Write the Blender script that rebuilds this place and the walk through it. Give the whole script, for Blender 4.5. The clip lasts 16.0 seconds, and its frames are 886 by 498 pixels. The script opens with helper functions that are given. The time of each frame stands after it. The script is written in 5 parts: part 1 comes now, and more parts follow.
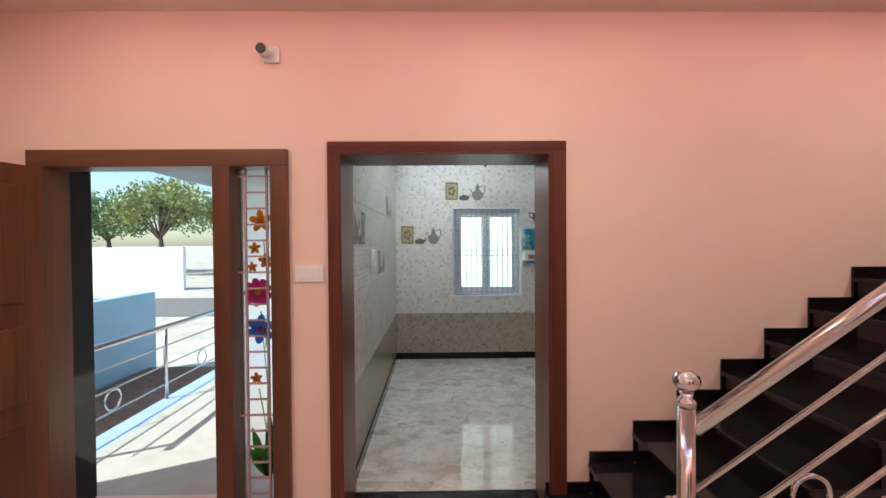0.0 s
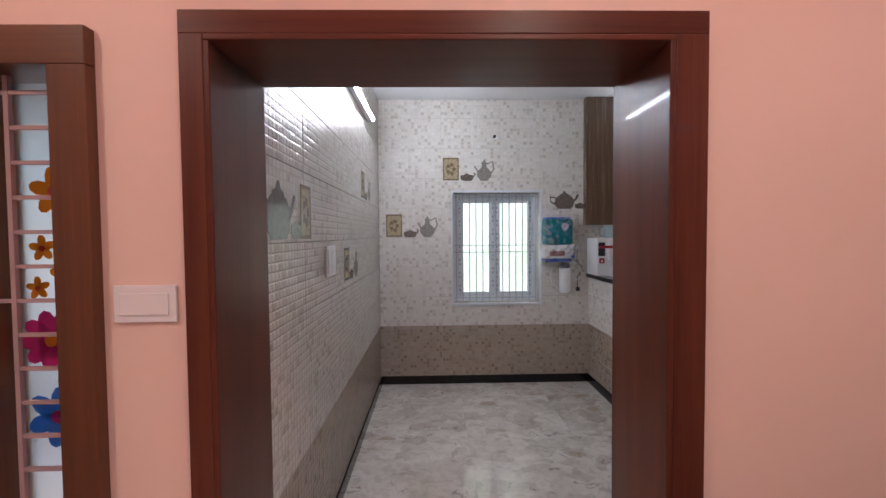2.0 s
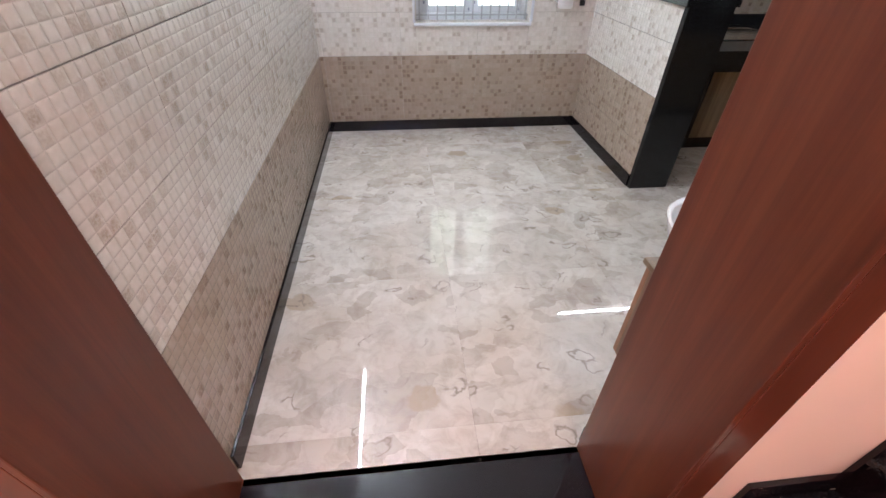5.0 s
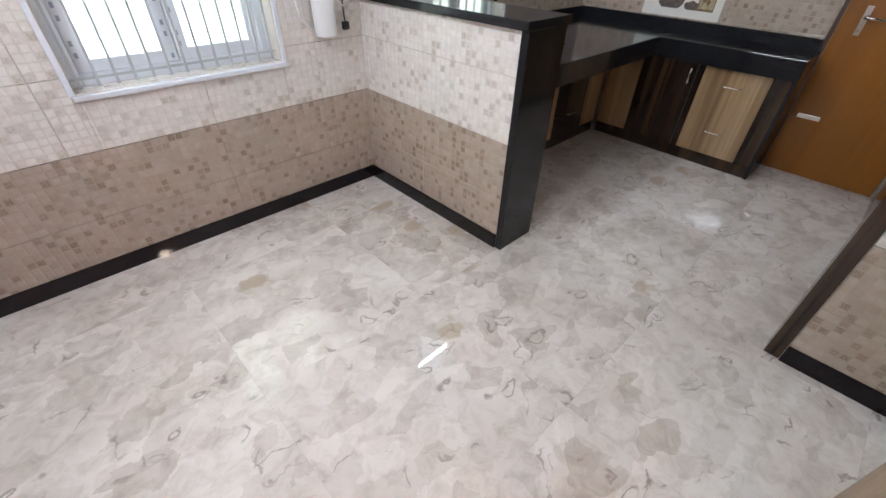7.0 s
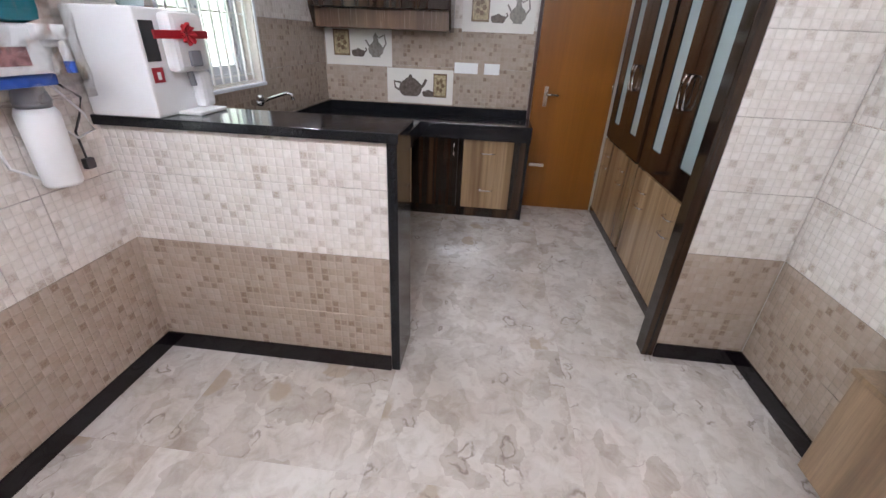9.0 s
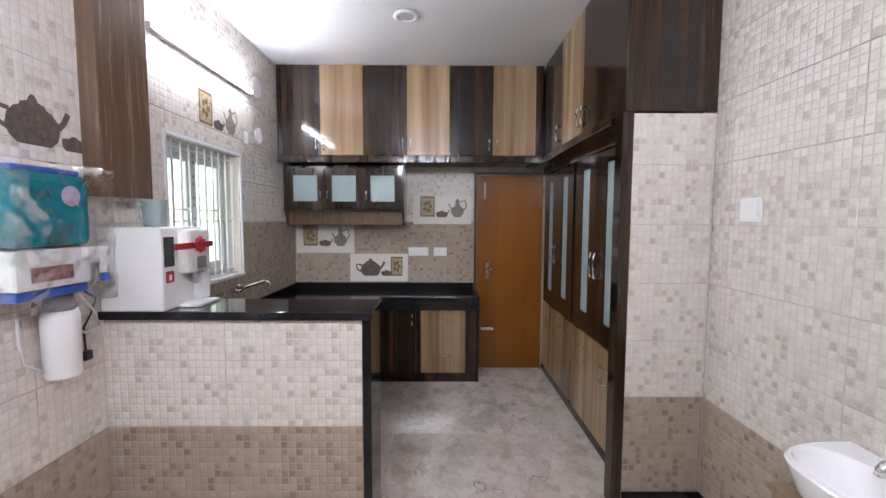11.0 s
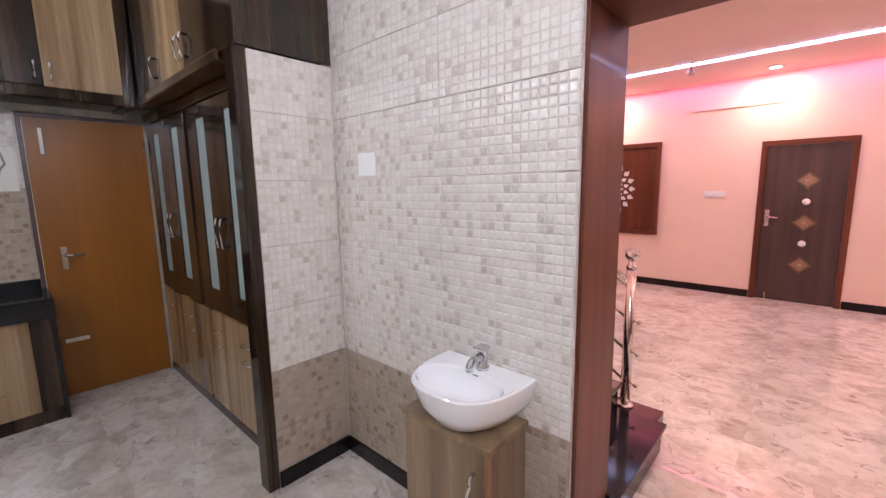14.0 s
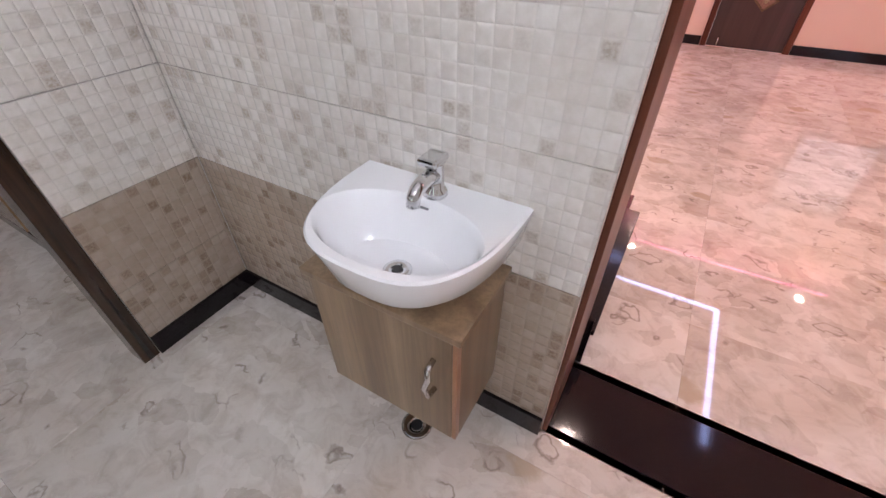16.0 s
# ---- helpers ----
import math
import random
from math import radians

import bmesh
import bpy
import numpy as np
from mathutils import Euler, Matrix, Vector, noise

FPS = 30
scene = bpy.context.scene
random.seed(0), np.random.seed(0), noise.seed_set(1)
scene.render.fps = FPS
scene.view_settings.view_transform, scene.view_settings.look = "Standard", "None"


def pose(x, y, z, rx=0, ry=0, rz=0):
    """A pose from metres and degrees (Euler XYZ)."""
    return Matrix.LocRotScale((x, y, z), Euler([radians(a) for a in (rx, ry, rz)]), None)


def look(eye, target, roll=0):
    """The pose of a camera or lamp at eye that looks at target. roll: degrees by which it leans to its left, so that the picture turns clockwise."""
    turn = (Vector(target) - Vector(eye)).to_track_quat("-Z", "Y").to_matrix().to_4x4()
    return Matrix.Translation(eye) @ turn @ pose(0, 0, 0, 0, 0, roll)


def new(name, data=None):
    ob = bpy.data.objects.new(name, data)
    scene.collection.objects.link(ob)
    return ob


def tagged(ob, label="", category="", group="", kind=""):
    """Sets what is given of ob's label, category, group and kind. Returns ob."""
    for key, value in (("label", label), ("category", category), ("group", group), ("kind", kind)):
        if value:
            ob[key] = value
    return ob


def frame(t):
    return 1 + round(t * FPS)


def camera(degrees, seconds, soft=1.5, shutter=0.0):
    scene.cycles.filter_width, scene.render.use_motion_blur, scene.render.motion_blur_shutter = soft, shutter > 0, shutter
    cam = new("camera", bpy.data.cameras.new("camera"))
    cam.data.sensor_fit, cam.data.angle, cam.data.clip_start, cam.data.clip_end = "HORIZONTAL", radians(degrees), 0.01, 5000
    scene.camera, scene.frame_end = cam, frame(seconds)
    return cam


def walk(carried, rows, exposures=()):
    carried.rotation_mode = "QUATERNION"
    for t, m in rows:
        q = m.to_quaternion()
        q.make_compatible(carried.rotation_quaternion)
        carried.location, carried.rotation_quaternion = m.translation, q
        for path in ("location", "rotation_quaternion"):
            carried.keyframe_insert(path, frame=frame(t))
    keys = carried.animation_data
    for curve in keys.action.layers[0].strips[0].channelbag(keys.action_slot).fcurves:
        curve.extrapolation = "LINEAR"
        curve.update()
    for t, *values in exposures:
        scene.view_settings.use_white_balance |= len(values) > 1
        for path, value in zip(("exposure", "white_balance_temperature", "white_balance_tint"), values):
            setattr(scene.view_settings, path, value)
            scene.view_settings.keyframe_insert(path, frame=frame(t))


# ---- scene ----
cam = camera(94.5, 16.0)
PATH = [
    (0, (0.506, 0.598, 1.523), (0.534, 2.597, 1.492), -0.4),
    (0.5, (0.486, 0.931, 1.508), (0.521, 2.93, 1.487), -0.5),
    (1, (0.488, 1.247, 1.513), (0.528, 3.246, 1.506), -0.4),
    (1.5, (0.52, 1.551, 1.523), (0.566, 3.551, 1.515), -0.5),
    (2, (0.527, 1.78, 1.525), (0.568, 3.778, 1.458), -0.5),
    (2.5, (0.51, 1.949, 1.514), (0.559, 3.935, 1.283), -0.3),
    (3, (0.518, 2.029, 1.483), (0.569, 3.97, 1.003), -0.3),
    (3.5, (0.547, 2.078, 1.439), (0.597, 3.929, 0.683), -0.1),
    (3.7, (0.551, 2.109, 1.432), (0.606, 3.91, 0.563), 0.0),
    (5.8, (0.556, 2.871, 1.39), (0.977, 4.35, 0.112), 1.3),
    (6, (0.551, 3.008, 1.392), (1.064, 4.46, 0.116), 1.3),
    (6.5, (0.571, 3.354, 1.397), (1.367, 4.684, 0.134), 1.6),
    (7, (0.626, 3.729, 1.39), (1.734, 4.852, 0.161), 1.7),
    (7.5, (0.672, 4.035, 1.396), (2.045, 4.864, 0.201), 1.6),
    (8, (0.746, 4.255, 1.393), (2.297, 4.764, 0.238), 1.4),
    (8.2, (0.757, 4.322, 1.398), (2.352, 4.719, 0.259), 1.4),
    (10.3, (0.365, 4.494, 1.504), (2.312, 4.484, 1.044), 0.2),
    (10.5, (0.348, 4.486, 1.517), (2.315, 4.486, 1.155), 0.1),
    (11, (0.341, 4.476, 1.521), (2.336, 4.464, 1.379), 0.2),
    (11.5, (0.345, 4.47, 1.513), (2.344, 4.402, 1.517), 0.1),
    (12, (0.372, 4.442, 1.513), (2.343, 4.105, 1.552), 0.1),
    (12.5, (0.4, 4.389, 1.517), (2.276, 3.696, 1.555), -0.2),
    (13, (0.433, 4.386, 1.519), (2.149, 3.36, 1.532), -0.4),
    (13.5, (0.481, 4.369, 1.496), (2.01, 3.082, 1.415), -0.7),
    (14, (0.572, 4.318, 1.454), (1.903, 2.855, 1.161), -0.9),
    (14.5, (0.718, 4.164, 1.412), (1.88, 2.642, 0.834), -0.9),
    (15, (0.854, 4.016, 1.353), (1.866, 2.528, 0.48), -0.6),
    (15.5, (0.976, 3.883, 1.292), (1.863, 2.478, 0.178), -0.6),
    (16, (1.059, 3.766, 1.243), (1.844, 2.448, -0.041), -0.5),
]
walk(cam, [(t, look(eye, target, roll)) for t, eye, target, roll in PATH],
     [(0, 0.48, 5950, -2), (1, 0.25, 6050, 5), (2, 0.18, 6250, 15), (2.5, 0.42, 6250, 14), (3.5, 0.98, 6250, 13), (6, 1.4, 6200, 9), (8, 1.5, 6300, 15), (11, 1.22, 6450, 19), (13.5, 1.15, 6500, 21), (16, 1.02, 6400, 18)])

# ---- plan, metres ----
W, N, E, S = -0.035, 5.95, 4.49, 3.095          # kitchen walls
HN, HS, HW, HE = 2.79, -2.15, -1.80, 4.49     # hall walls
C, HC = 2.89, 2.75                            # ceilings
LOFT_X, LOFT_Z = 4.07, 2.045
TALL_Y = 3.44

# ---- world and sun ----
world = bpy.data.worlds.new("sky")
scene.world = world
world.use_nodes = True
wn = world.node_tree.nodes
sky = wn.new("ShaderNodeTexSky")
sky.sky_type, sky.sun_disc = "NISHITA", False
sky.sun_elevation, sky.sun_rotation = radians(41.8), radians(-116.6)
world.node_tree.links.new(sky.outputs[0], wn["Background"].inputs[0])
wn["Background"].inputs[1].default_value = 0.15
sun_data = bpy.data.lights.new("sun", "SUN")
sun_data.energy, sun_data.angle, sun_data.color = 5.0, radians(0.5), (1, 0.95, 0.88)
sun = new("sun", sun_data)
sun.matrix_world = look((-8, -4, 8), (0, 0, 0))


def area_lamp(name, at, target, w, h, watts, color):
    data = bpy.data.lights.new(name, "AREA")
    data.shape, data.size, data.size_y, data.energy, data.color = "RECTANGLE", w, h, watts, color
    ob = new(name, data)
    ob.matrix_world = look(at, target)
    return ob


# ---- materials ----
def material(name, rough=0.5, metal=0.0, color=(0.5, 0.5, 0.5), spec=0.5, coat=0.0):
    m = bpy.data.materials.new(name)
    m.use_nodes = True
    b = m.node_tree.nodes["Principled BSDF"]
    b.inputs["Base Color"].default_value = (*color, 1)
    b.inputs["Roughness"].default_value = rough
    b.inputs["Metallic"].default_value = metal
    b.inputs["Specular IOR Level"].default_value = spec
    b.inputs["Coat Weight"].default_value = coat
    b.inputs["Coat Roughness"].default_value = 0.04
    return m


class Nodes:
    """Short hand for node trees."""

    def __init__(self, m):
        self.t = m.node_tree
        self.b = self.t.nodes["Principled BSDF"]

    def add(self, kind, **values):
        n = self.t.nodes.new("ShaderNode" + kind)
        for k, v in values.items():
            n.inputs[k.replace("_", " ")].default_value = v
        return n

    def link(self, a, b):
        self.t.links.new(a, b)

    def coords(self, scale=(1, 1, 1), shift=False):
        c = self.add("TexCoord")
        mp = self.add("Mapping")
        mp.inputs["Scale"].default_value = scale
        self.link(c.outputs["Object"], mp.inputs["Vector"])
        if shift:
            o = self.add("ObjectInfo")
            s = self.add("VectorMath")
            s.operation = "SCALE"
            s.inputs[0].default_value = (37.0, 53.0, 19.0)
            self.link(o.outputs["Random"], s.inputs["Scale"])
            self.link(s.outputs[0], mp.inputs["Location"])
        return mp.outputs[0]

    def noise(self, vec, scale, detail=4.0, rough=0.55, distortion=0.0):
        n = self.add("TexNoise", Scale=scale, Detail=detail, Roughness=rough, Distortion=distortion)
        self.link(vec, n.inputs["Vector"])
        return n.outputs["Fac"]

    def ramp(self, fac, stops):
        r = self.add("ValToRGB")
        el = r.color_ramp.elements
        while len(el) < len(stops):
            el.new(0.5)
        for e, (p, c) in zip(el, stops):
            e.position, e.color = p, (*c, 1)
        self.link(fac, r.inputs["Fac"])
        return r.outputs["Color"]

    def mix(self, fac, a, b, how="MIX"):
        n = self.t.nodes.new("ShaderNodeMix")
        n.data_type, n.blend_type = "RGBA", how
        for src, i in ((fac, 0), (a, 6), (b, 7)):
            if isinstance(src, float):
                n.inputs[i].default_value = src
            elif isinstance(src, tuple):
                n.inputs[i].default_value = (*src, 1)
            else:
                self.link(src, n.inputs[i])
        return n.outputs[2]

    def bump(self, height, strength=0.3, distance=0.002, normal=None):
        n = self.add("Bump", Strength=strength, Distance=distance)
        self.link(height, n.inputs["Height"])
        if normal is not None:
            self.link(normal, n.inputs["Normal"])
        self.link(n.outputs[0], self.b.inputs["Normal"])
        return n.outputs[0]

    def color(self, c):
        self.link(c, self.b.inputs["Base Color"])

    def rough(self, fac, lo, hi):
        n = self.add("MapRange")
        n.inputs["To Min"].default_value, n.inputs["To Max"].default_value = lo, hi
        self.link(fac, n.inputs["Value"])
        self.link(n.outputs[0], self.b.inputs["Roughness"])


def plaster(name, color, amount=0.06):
    m = material(name, 0.55)
    k = Nodes(m)
    v = k.coords()
    n = k.noise(v, 1.3, 3)
    dark = tuple(c * (1 - amount) for c in color)
    k.color(k.ramp(n, [(0.3, dark), (0.7, color)]))
    k.bump(k.noise(v, 180, 3), 0.08, 0.001)
    k.rough(k.noise(v, 6), 0.45, 0.6)
    return m


def wood(name, dark, mid, light, scale=1.0, rough=0.25, coat=0.3, axis="Z", contrast=1.0):
    """Long grain along one axis, wide bands and fine streaks."""
    m = material(name, rough, coat=coat)
    k = Nodes(m)
    long = {"X": (0.35, 9, 9), "Y": (9, 0.35, 9), "Z": (9, 9, 0.35)}[axis]
    v = k.coords(tuple(c * scale for c in long), shift=True)
    bands = k.noise(v, 1.1, 3, 0.5, 0.6)
    fine = k.noise(v, 9, 5, 0.7, 0.3)
    base = k.ramp(bands, [(0.32, dark), (0.5, mid), (0.68, light)])
    streak = k.ramp(fine, [(0.35, (1 - 0.45 * contrast,) * 3), (0.6, (1, 1, 1))])
    k.color(k.mix(1.0, base, streak, "MULTIPLY"))
    k.bump(fine, 0.06, 0.001)
    k.rough(fine, rough * 0.8, rough * 1.3)
    return m


def mosaic(name, low, mid, high, joint):
    """A printed mosaic of small cushioned squares on a glazed wall tile: even stone tones, scattered darker squares."""
    m = material(name, 0.12, spec=0.5)
    k = Nodes(m)
    v = k.coords()
    cell = 0.3 / 9

    def tone(step, salt):
        sn = k.add("VectorMath")
        sn.operation = "SNAP"
        sn.inputs[1].default_value = step
        k.link(v, sn.inputs[0])
        wh = k.add("TexWhiteNoise")
        wh.noise_dimensions = "4D"
        k.link(sn.outputs[0], wh.inputs["Vector"])
        ad = k.add("Math")
        ad.operation = "ADD"
        ad.inputs[1].default_value = salt
        k.link(k.add("ObjectInfo").outputs["Random"], ad.inputs[0])
        k.link(ad.outputs[0], wh.inputs["W"])
        return wh.outputs["Value"]
    # distance from the middle of each square, 0 to 1, on both axes
    sc = k.add("VectorMath")
    sc.operation = "SCALE"
    sc.inputs["Scale"].default_value = 1 / cell
    k.link(v, sc.inputs[0])
    fr = k.add("VectorMath")
    fr.operation = "FRACTION"
    k.link(sc.outputs[0], fr.inputs[0])
    sep = k.add("SeparateXYZ")
    k.link(fr.outputs[0], sep.inputs[0])

    def math_node(op, a, b):
        n = k.add("Math")
        n.operation = op
        for i, q in enumerate((a, b)):
            if isinstance(q, float):
                n.inputs[i].default_value = q
            else:
                k.link(q, n.inputs[i])
        return n.outputs[0]
    ax, ay = (math_node("MULTIPLY", math_node("ABSOLUTE", math_node("SUBTRACT", o, 0.5), 0.0), 2.0) for o in (sep.outputs["X"], sep.outputs["Y"]))
    edge = math_node("MAXIMUM", ax, ay)
    small, other = tone((cell, cell, 1.0), 0.0), tone((cell, cell, 1.0), 3.7)
    broad = tone((cell * 2, cell, 1.0), 8.1)
    veil = k.noise(v, 45, 4, 0.6)
    cloud = k.noise(v, 150, 3, 0.6)
    shade = k.mix(k.mix(0.5, small, broad), high, tuple(0.8 * a + 0.2 * b for a, b in zip(mid, high)))
    spot = k.ramp(other, [(0.78, (0, 0, 0)), (0.81, (0.4, 0.4, 0.4)), (1.0, (1, 1, 1))])
    soft = k.ramp(edge, [(0.55, (1, 1, 1)), (0.95, (0.25, 0.25, 0.25))])
    worn = k.ramp(cloud, [(0.35, (1, 1, 1)), (0.7, (0.35, 0.35, 0.35))])
    shade = k.mix(k.mix(1.0, k.mix(1.0, spot, soft, "MULTIPLY"), worn, "MULTIPLY"), shade, low)
    shade = k.mix(1.0, shade, k.ramp(veil, [(0.3, (0.90, 0.89, 0.87)), (0.65, (1, 1, 1))]), "MULTIPLY")
    k.color(k.mix(k.ramp(edge, [(0.88, (0, 0, 0)), (0.97, (0.6, 0.6, 0.6))]), shade, joint))
    px, py = math_node("POWER", ax, 4.0), math_node("POWER", ay, 4.0)
    cushion = math_node("SUBTRACT", 1.0, math_node("MAXIMUM", px, py))
    nb = k.bump(cushion, 0.9, 0.0025)
    nb = k.bump(small, 0.12, 0.003, nb)
    k.bump(k.noise(v, 30, 2), 0.16, 0.002, nb)
    k.rough(veil, 0.09, 0.17)
    return m


def marble(name):
    """Polished beige tile: soft clouds and pale flakes, a few tan chips, broken dark strokes and crescents."""
    m = material(name, 0.05, spec=0.6)
    k = Nodes(m)
    v = k.coords((1, 1, 1), shift=True)
    cloud = k.noise(v, 1.7, 5, 0.55, 0.9)
    base = k.ramp(cloud, [(0.28, (0.47, 0.405, 0.35)), (0.42, (0.555, 0.50, 0.452)), (0.56, (0.625, 0.58, 0.54)), (0.72, (0.565, 0.505, 0.455))])

    def warped(scale, amount, stretch=(1, 1, 1)):
        nz = k.add("TexNoise", Scale=scale, Detail=5.0)
        k.link(v, nz.inputs["Vector"])
        sc = k.add("VectorMath")
        sc.operation = "SCALE"
        sc.inputs["Scale"].default_value = amount
        k.link(nz.outputs["Color"], sc.inputs[0])
        ad = k.add("VectorMath")
        ad.operation = "ADD"
        k.link(v, ad.inputs[0])
        k.link(sc.outputs[0], ad.inputs[1])
        mp = k.add("Mapping")
        mp.inputs["Scale"].default_value = stretch
        mp.inputs["Rotation"].default_value = (0, 0, 0.6)
        k.link(ad.outputs[0], mp.inputs["Vector"])
        return mp.outputs[0]

    def cells(vec, scale, feature="F1"):
        vo = k.add("TexVoronoi", Scale=scale, Randomness=1.0)
        vo.feature = feature
        k.link(vec, vo.inputs["Vector"])
        return vo

    def channel(vo, i):
        sep = k.add("SeparateColor")
        k.link(vo.outputs["Color"], sep.inputs[0])
        return sep.outputs[i]
    fine = k.noise(v, 13, 6, 0.65, 0.7)
    rag = warped(7.0, 0.20, (1.0, 1.7, 1.0))
    flake = cells(rag, 6.5)
    base = k.mix(1.0, base, k.ramp(channel(flake, 2), [(0.0, (0.83, 0.80, 0.77)), (0.30, (0.96, 0.95, 0.94)), (1.0, (1.08, 1.08, 1.08))]), "MULTIPLY")
    base = k.mix(1.0, base, k.ramp(fine, [(0.32, (0.80, 0.77, 0.74)), (0.55, (1, 1, 1))]), "MULTIPLY")
    # tan chips with ragged outlines
    tan = cells(warped(9.0, 0.14, (1.0, 1.5, 1.0)), 3.4)
    pick = k.ramp(channel(tan, 0), [(0.74, (0, 0, 0)), (0.76, (1, 1, 1))])
    near = k.ramp(tan.outputs["Distance"], [(0.22, (0.75,) * 3), (0.30, (0, 0, 0))])
    col = k.mix(k.mix(1.0, pick, near, "MULTIPLY"), base, (0.40, 0.315, 0.225))
    # dark crescents round some flakes
    ring = k.ramp(flake.outputs["Distance"], [(0.24, (0, 0, 0)), (0.30, (1, 1, 1)), (0.36, (0, 0, 0))])
    some = k.ramp(channel(flake, 1), [(0.62, (0, 0, 0)), (0.68, (1, 1, 1))])
    part_of = k.ramp(k.noise(v, 9.0, 2, 0.5), [(0.46, (0, 0, 0)), (0.55, (0.9,) * 3)])
    col = k.mix(k.mix(1.0, k.mix(1.0, ring, some, "MULTIPLY"), part_of, "MULTIPLY"), col, (0.25, 0.20, 0.165))
    # broken strokes along a few seams
    seam = cells(warped(5.0, 0.30, (1.0, 1.4, 1.0)), 2.6, "DISTANCE_TO_EDGE")
    line = k.ramp(seam.outputs["Distance"], [(0.003, (0.75,) * 3), (0.016, (0, 0, 0))])
    broken = k.ramp(k.noise(v, 5.5, 4, 0.6), [(0.55, (0, 0, 0)), (0.63, (1, 1, 1))])
    col = k.mix(k.mix(1.0, line, broken, "MULTIPLY"), col, (0.27, 0.22, 0.185))
    k.color(col)
    k.rough(fine, 0.015, 0.035)
    return m


def granite(name):
    m = material(name, 0.1)
    k = Nodes(m)
    v = k.coords()
    k.color(k.ramp(k.noise(v, 260, 2), [(0.55, (0.008, 0.008, 0.01)), (0.75, (0.05, 0.05, 0.055))]))
    k.rough(k.noise(v, 8), 0.08, 0.14)
    return m


def stained(name, color, rough=0.4, metal=0.0, amount=0.15, scale=6, coat=0.0):
    m = material(name, rough, metal, coat=coat)
    k = Nodes(m)
    v = k.coords()
    n = k.noise(v, scale, 5)
    k.color(k.ramp(n, [(0.3, tuple(c * (1 - amount) for c in color)), (0.7, color)]))
    k.rough(k.noise(v, scale * 3), rough * 0.8, rough * 1.25)
    return m


def glowing(name, color, strength):
    m = material(name, 0.4, color=color)
    b = m.node_tree.nodes["Principled BSDF"]
    b.inputs["Emission Color"].default_value = (*color, 1)
    b.inputs["Emission Strength"].default_value = strength
    return m


def glassy(name, rough=0.0, color=(1, 1, 1)):
    m = material(name, rough, color=color)
    m.node_tree.nodes["Principled BSDF"].inputs["Transmission Weight"].default_value = 1.0
    return m


PEACH = plaster("peach_paint", (0.85, 0.64, 0.54))
WHITE_PAINT = plaster("white_paint", (0.82, 0.82, 0.82), 0.03)
TILE_LIGHT = mosaic("cream_mosaic", (0.44, 0.37, 0.31), (0.66, 0.60, 0.55), (0.765, 0.725, 0.685), (0.61, 0.565, 0.52))
TILE_BROWN = mosaic("brown_mosaic", (0.20, 0.135, 0.095), (0.35, 0.27, 0.21), (0.45, 0.365, 0.30), (0.40, 0.33, 0.27))
GROUT = stained("grout", (0.55, 0.51, 0.46), 0.8)
MARBLE = marble("beige_marble")
GRANITE = granite("black_granite")
SKIRT = stained("dark_granite_skirting", (0.010, 0.006, 0.008), 0.07)
for stone in (GRANITE, SKIRT):
    stone.node_tree.nodes["Principled BSDF"].inputs["Specular IOR Level"].default_value = 0.35
DARK_WOOD = wood("dark_walnut_laminate", (0.009, 0.0045, 0.003), (0.025, 0.013, 0.008), (0.062, 0.034, 0.019), 0.9, 0.09, 0.0, contrast=0.8)
LIGHT_WOOD = wood("light_walnut_laminate", (0.18, 0.105, 0.052), (0.33, 0.21, 0.11), (0.46, 0.31, 0.175), 0.55, 0.12, 0.2, contrast=0.55)
FRAME_WOOD = wood("red_brown_teak", (0.095, 0.025, 0.014), (0.125, 0.035, 0.018), (0.16, 0.049, 0.025), 0.7, 0.36, 0.06, contrast=0.5)
FRAME_WOOD.node_tree.nodes["Principled BSDF"].inputs["Specular IOR Level"].default_value = 0.25
PANEL_WOOD = wood("brown_walnut_panel", (0.085, 0.047, 0.029), (0.125, 0.072, 0.044), (0.175, 0.105, 0.066), 0.6, 0.25, 0.2, contrast=0.5)
VANITY_WOOD = wood("oak_laminate", (0.17, 0.105, 0.06), (0.25, 0.165, 0.095), (0.32, 0.215, 0.13), 1.0, 0.35, 0.1, contrast=0.6)
DOOR_ORANGE = wood("orange_brown_door", (0.215, 0.070, 0.005), (0.25, 0.084, 0.0065), (0.285, 0.10, 0.008), 0.4, 0.3, 0.0, contrast=0.25)
DOOR_DARK = wood("dark_brown_door", (0.055, 0.026, 0.022), (0.07, 0.035, 0.03), (0.09, 0.045, 0.04), 0.7, 0.35, 0.1, contrast=0.4)
CHROME = stained("chrome", (0.75, 0.75, 0.76), 0.09, 1.0, 0.05)
STEEL = stained("polished_steel", (0.72, 0.70, 0.68), 0.14, 1.0, 0.06, 3)
PVC = stained("white_pvc", (0.67, 0.69, 0.74), 0.35, amount=0.06)
# White bars of window_1, greyed in colour because they stand against the light.
BACKLIT_GRILLE = stained("backlit_grille_grey", (0.46, 0.47, 0.50), 0.4, amount=0.1)
PVC_FILM = stained("printed_film", (0.30, 0.32, 0.40), 0.5)
WHITE_PLASTIC = stained("white_plastic", (0.80, 0.80, 0.80), 0.3, amount=0.04)
GREY_PLASTIC = stained("grey_plastic", (0.22, 0.22, 0.24), 0.4)
BLACK_PLASTIC = stained("black_plastic", (0.02, 0.02, 0.022), 0.4)
TEAL = stained("teal_plastic", (0.006, 0.19, 0.24), 0.25)
BLUE_PLASTIC = stained("blue_plastic", (0.03, 0.10, 0.45), 0.3)
RED = stained("red_ribbon", (0.42, 0.02, 0.03), 0.35)
